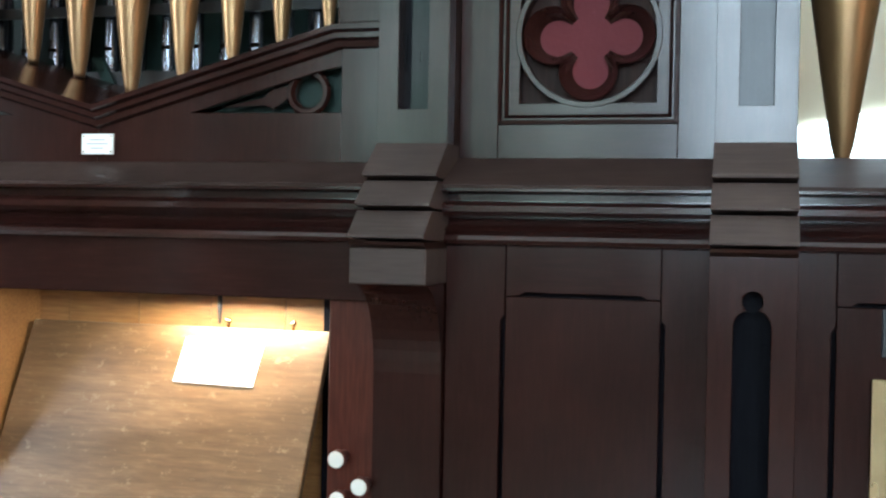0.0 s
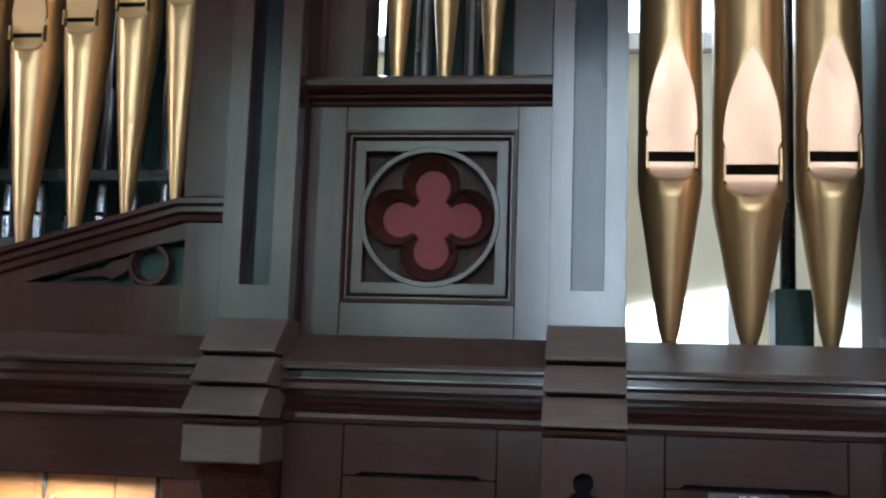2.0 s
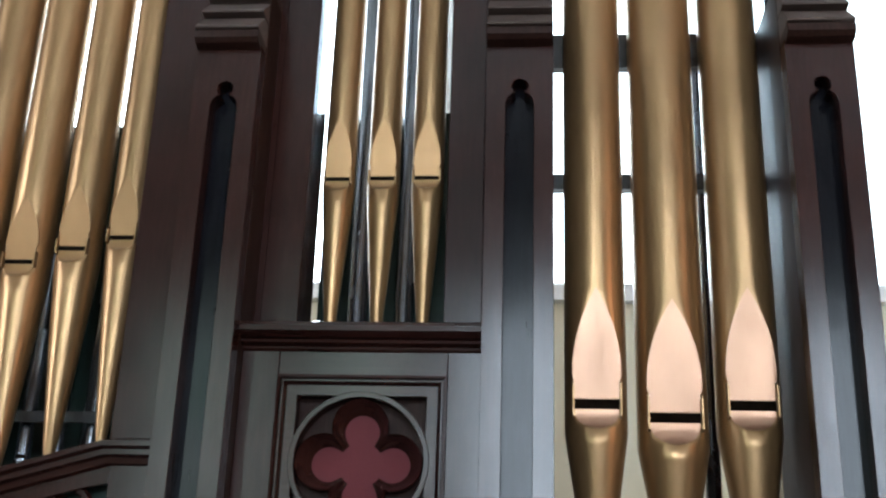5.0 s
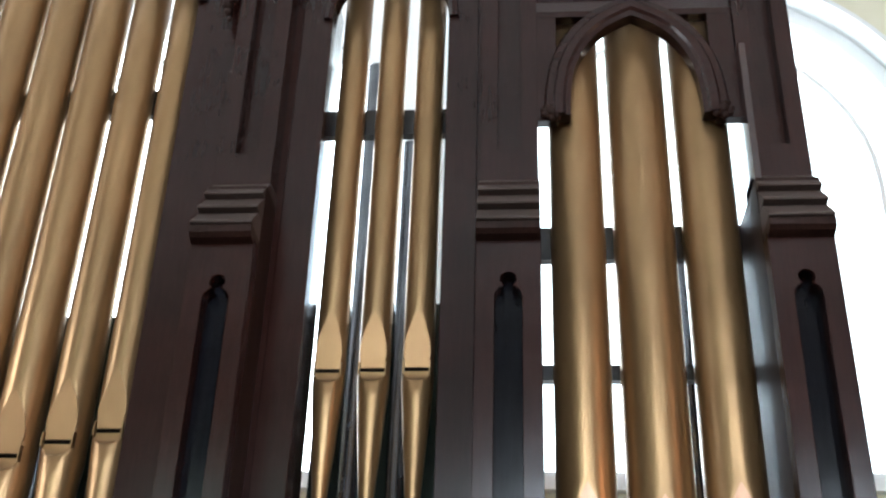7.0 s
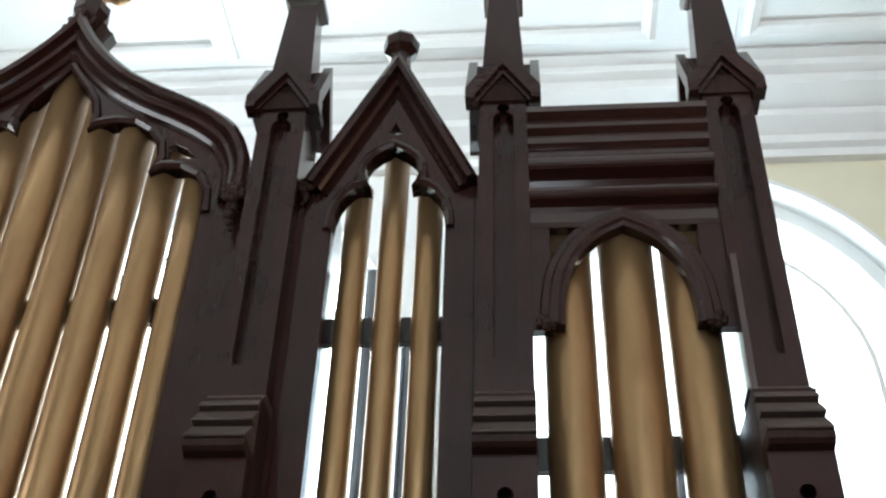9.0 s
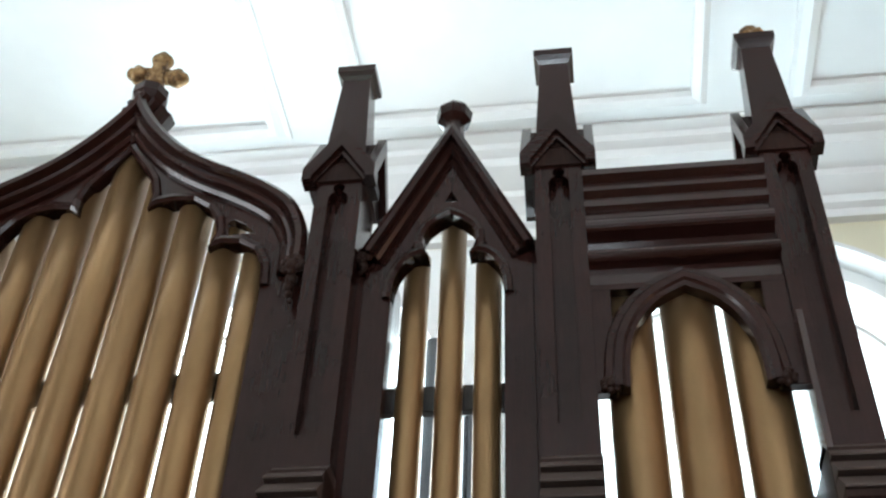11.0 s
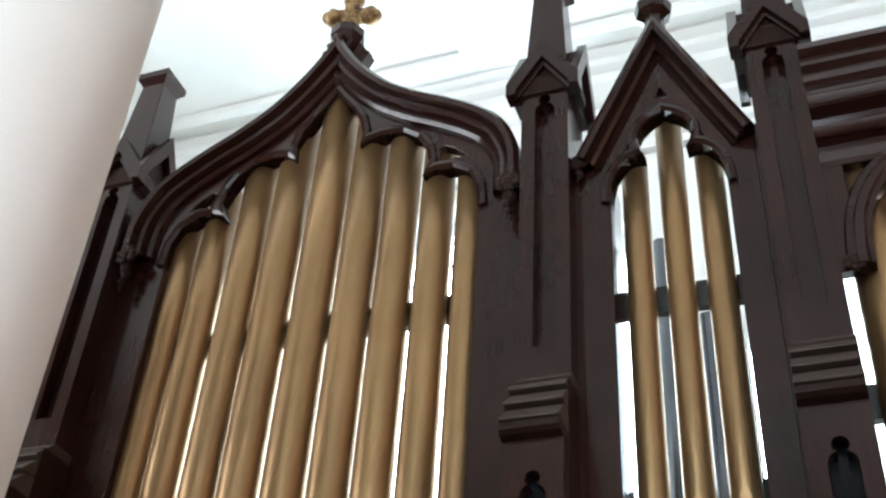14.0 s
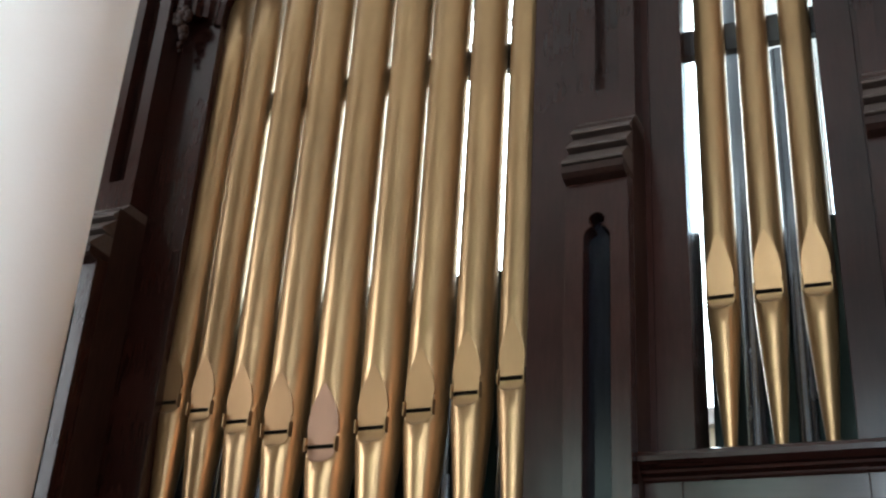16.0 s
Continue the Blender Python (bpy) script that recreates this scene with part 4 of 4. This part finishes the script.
# small inner pipes behind the centre bay
rnd = random.Random(5)
for row, (y, z0, zt) in enumerate(((0.44, 1.62, 2.34), (0.54, 1.62, 2.62))):
    for k in range(16):
        x = -2.27 + k * 0.092 + row * 0.04
        h = zt + 0.10 * math.sin(k * 1.7 + row) + rnd.random() * 0.05
        ob = holder("organ_pipe", "small dull grey metal inner organ pipe", "organ pipe", "inner pipes", (x, y, z0))
        bm = bmesh.new()
        hh = h - z0
        lathe(bm, [(0, 0.006), (0.02, 0.007), (0.30, 0.018), (0.305, 0.018), (hh, 0.018)], 0, 0, 16)
        part("pipe_body", bm, PEWTER, ob)
        part("mouth", mk((box, -0.012, 0.012, -0.0195, -0.012, 0.305, 0.315)), MOUTH_SHADE, ob)
for x, rr, zt in ((-0.472, 0.030, 3.95), (-0.338, 0.028, 3.62)):
    ob = holder("organ_pipe", "dull blue-grey metal inner organ pipe behind the facade", "organ pipe", "inner pipes", (x, 0.55, 1.56))
    bm = bmesh.new()
    lathe(bm, [(0, 0.012), (0.02, 0.014), (0.45, rr), (0.455, rr), (zt - 1.56, rr)], 0, 0, 28)
    part("pipe_body", bm, PEWTER, ob)
    part("mouth", mk((box, -rr * 0.6, rr * 0.6, -rr - 0.0015, -rr * 0.7, 0.455, 0.475)), MOUTH_SHADE, ob)
part("rack_board", mk((box, AX + 0.09, LX - 0.09, 0.40, 0.412, 2.02, 2.05), (box, AX + 0.09, LX - 0.09, 0.40, 0.412, 1.80, 1.86)), BLACK_IRON, organ)
bm = bmesh.new()
for k in range(4):
    x0 = -2.2 + k * 0.17
    prism(bm, [(x0, 1.62), (x0 + 0.035, 1.62), (x0 - 0.15 + 0.035, 1.90), (x0 - 0.15, 1.90)], 0.385, 0.398)
part("green_brace", bm, GREEN, organ)

# ---- things on and in the case ----
desk = holder("music_desk", "worn brown wooden music desk leaning in the console", "music desk", at=(0, 0, 0))
bm = bmesh.new()
vs = []
for x, y, z in ((-1.885, -0.065, 0.62), (-1.035, -0.065, 0.62), (-1.015, 0.170, 1.164), (-1.866, 0.170, 1.164)):
    vs.append((x, y, z))
a = [bm.verts.new(p) for p in vs]
b = [bm.verts.new((x, y + 0.022, z - 0.008)) for x, y, z in vs]
bm.faces.new(a)
bm.faces.new(b[::-1])
for i in range(4):
    bm.faces.new((a[(i + 1) % 4], a[i], b[i], b[(i + 1) % 4]))
part("desk_board", bm, WORN, desk, bevel=0.003)
part("desk_ledge", mk((box, -1.9, -1.02, -0.12, -0.04, 0.60, 0.625)), WORN, desk)
for x in (-1.30, -1.12):
    bm = bmesh.new()
    lathe(bm, [(0, 0.004), (0.012, 0.004), (0.016, 0.008), (0.024, 0.008), (0.028, 0.003)], x, 0.180, 12)
    ob = part("brass_knob", bm, BRASS, desk)
    ob.location.z = 1.159
bm = bmesh.new()
slope = (0.170 + 0.065) / (1.164 - 0.62)
p4 = [(-1.405, 1.135), (-1.185, 1.135), (-1.197, 1.022), (-1.418, 1.026)]
a = [bm.verts.new((x, -0.065 + slope * (z - 0.62) - 0.004, z)) for x, z in p4]
b = [bm.verts.new((x, -0.065 + slope * (z - 0.62) - 0.002, z)) for x, z in p4]
bm.faces.new(a)
bm.faces.new(b[::-1])
for i in range(4):
    bm.faces.new((a[(i + 1) % 4], a[i], b[i], b[(i + 1) % 4]))
thing("paper_sheet", bm, PAPER, "white paper sheet lying on the music desk", "paper")

lamp = holder("desk_lamp", "small warm strip lamp under the console beam", "lamp")
part("lamp_shade", mk((prism, [(0.082, 1.31), (0.142, 1.31), (0.142, 1.247), (0.130, 1.247), (0.116, 1.272), (0.082, 1.272)], -1.52, -1.06, "x")), BRASS, lamp)
part("lamp_tube", mk((box, -1.46, -1.08, 0.083, 0.108, 1.260, 1.271)), BULB, lamp, "glowing warm lamp tube")
bm = bmesh.new()
lathe(bm, [(1.17, 0.004), (1.20, 0.006), (1.255, 0.006)], -1.335, 0.20, 10)
part("lamp_cord", bm, BLACK_IRON, lamp)


def stop_knob(x, z):
    k = holder("stop_knob", "ivory-faced organ stop knob on the mahogany jamb", "stop knob", "stop knobs", (x, -0.012, z))
    bm = bmesh.new()
    seg = 24
    for prof, name, mat in ((((0.0, 0.012), (-0.035, 0.012), (-0.04, 0.02), (-0.058, 0.0215), (-0.060, 0.020)), "shank", RED_WOOD), (((-0.059, 0.0195), (-0.0625, 0.0185), (-0.0635, 0.015)), "ivory_face", IVORY)):
        bm = bmesh.new()
        rings = [[bm.verts.new((r * math.cos(2 * math.pi * i / seg), y, r * math.sin(2 * math.pi * i / seg))) for i in range(seg)] for y, r in prof]
        for a, b in zip(rings, rings[1:]):
            for i in range(seg):
                bm.faces.new((a[i], a[(i + 1) % seg], b[(i + 1) % seg], b[i]))
        bm.faces.new(rings[-1])
        part(name, bm, mat, k)
    return k


for x, z in ((-0.908, 0.895), (-0.852, 0.836), (-0.904, 0.802)):
    stop_knob(x, z)

label = holder("name_label", "small white card label pinned to the case", "label")
part("card", mk((box, -1.655, -1.566, 0.054, 0.061, 1.600, 1.651)), PAPER, label)
for z, w in ((1.636, 0.022), (1.626, 0.030), (1.615, 0.018)):
    part("writing_bar", mk((box, -1.6105 - w, -1.6105 + w, 0.0525, 0.054, z - 0.0012, z + 0.0012)), INK, label)
for x in (-1.649, -1.572):
    for z in (1.606, 1.645):
        part("pin", mk((box, x - 0.002, x + 0.002, 0.052, 0.054, z - 0.002, z + 0.002)), BRASS, label)

plaque = holder("plaque", "black plaque with white engraved dedication on the panel", "plaque", at=(0, -0.0145, 0))
PX = 0.345
part("plate", mk((box, PX - 0.084, PX + 0.084, 0.009, 0.016, 1.176, 1.274)), BLACK_PLASTIC, plaque, bevel=0.001)


def words(text, x, z, size, parent):
    cu = bpy.data.curves.new("line", "FONT")
    cu.body, cu.size, cu.align_x, cu.extrude = text, size, "CENTER", 0.0004
    tmp = bpy.data.objects.new("line", cu)
    me = bpy.data.meshes.new_from_object(tmp)
    bpy.data.objects.remove(tmp)
    me.materials.append(LETTER)
    ob = new("lettering", me)
    ob.parent = parent
    ob.matrix_basis = pose(x, 0.0084, z, 90, 0, 0)
    return ob


for text, z, size in (("A.D. 1988", 1.262, 0.0095), ("THIS  ORGAN", 1.2505, 0.0105), ("Was  RESTORED", 1.2395, 0.0105), ("and the SANCTUARY of", 1.2285, 0.0105), ("This CHURCH Beautified by", 1.2175, 0.0105)):
    words(text, PX, z, size, plaque)
words("The Bequests of", PX - 0.022, 1.2065, 0.0105, plaque)
words("and", PX - 0.045, 1.196, 0.0105, plaque)
words("R.I.P.", PX, 1.1845, 0.009, plaque)
for x0, x1, z in ((PX + 0.022, PX + 0.074, 1.2095), (PX - 0.028, PX + 0.045, 1.199), (PX - 0.075, PX - 0.057, 1.1995), (PX + 0.052, PX + 0.072, 1.1995), (PX - 0.055, PX - 0.022, 1.187), (PX + 0.022, PX + 0.055, 1.187)):
    thick = 0.003 if x1 - x0 > 0.04 else 0.0008
    part("writing_bar", mk((box, x0, x1, 0.0078, 0.009, z - thick, z + thick)), LETTER, plaque)
plate = thing("brass_plate", mk((box, 0.242, 0.52, -0.010, 0.0015, 0.72, 1.130)), BRASS, "polished pale brass plate fixed to the panel", "plate", bevel=0.002)
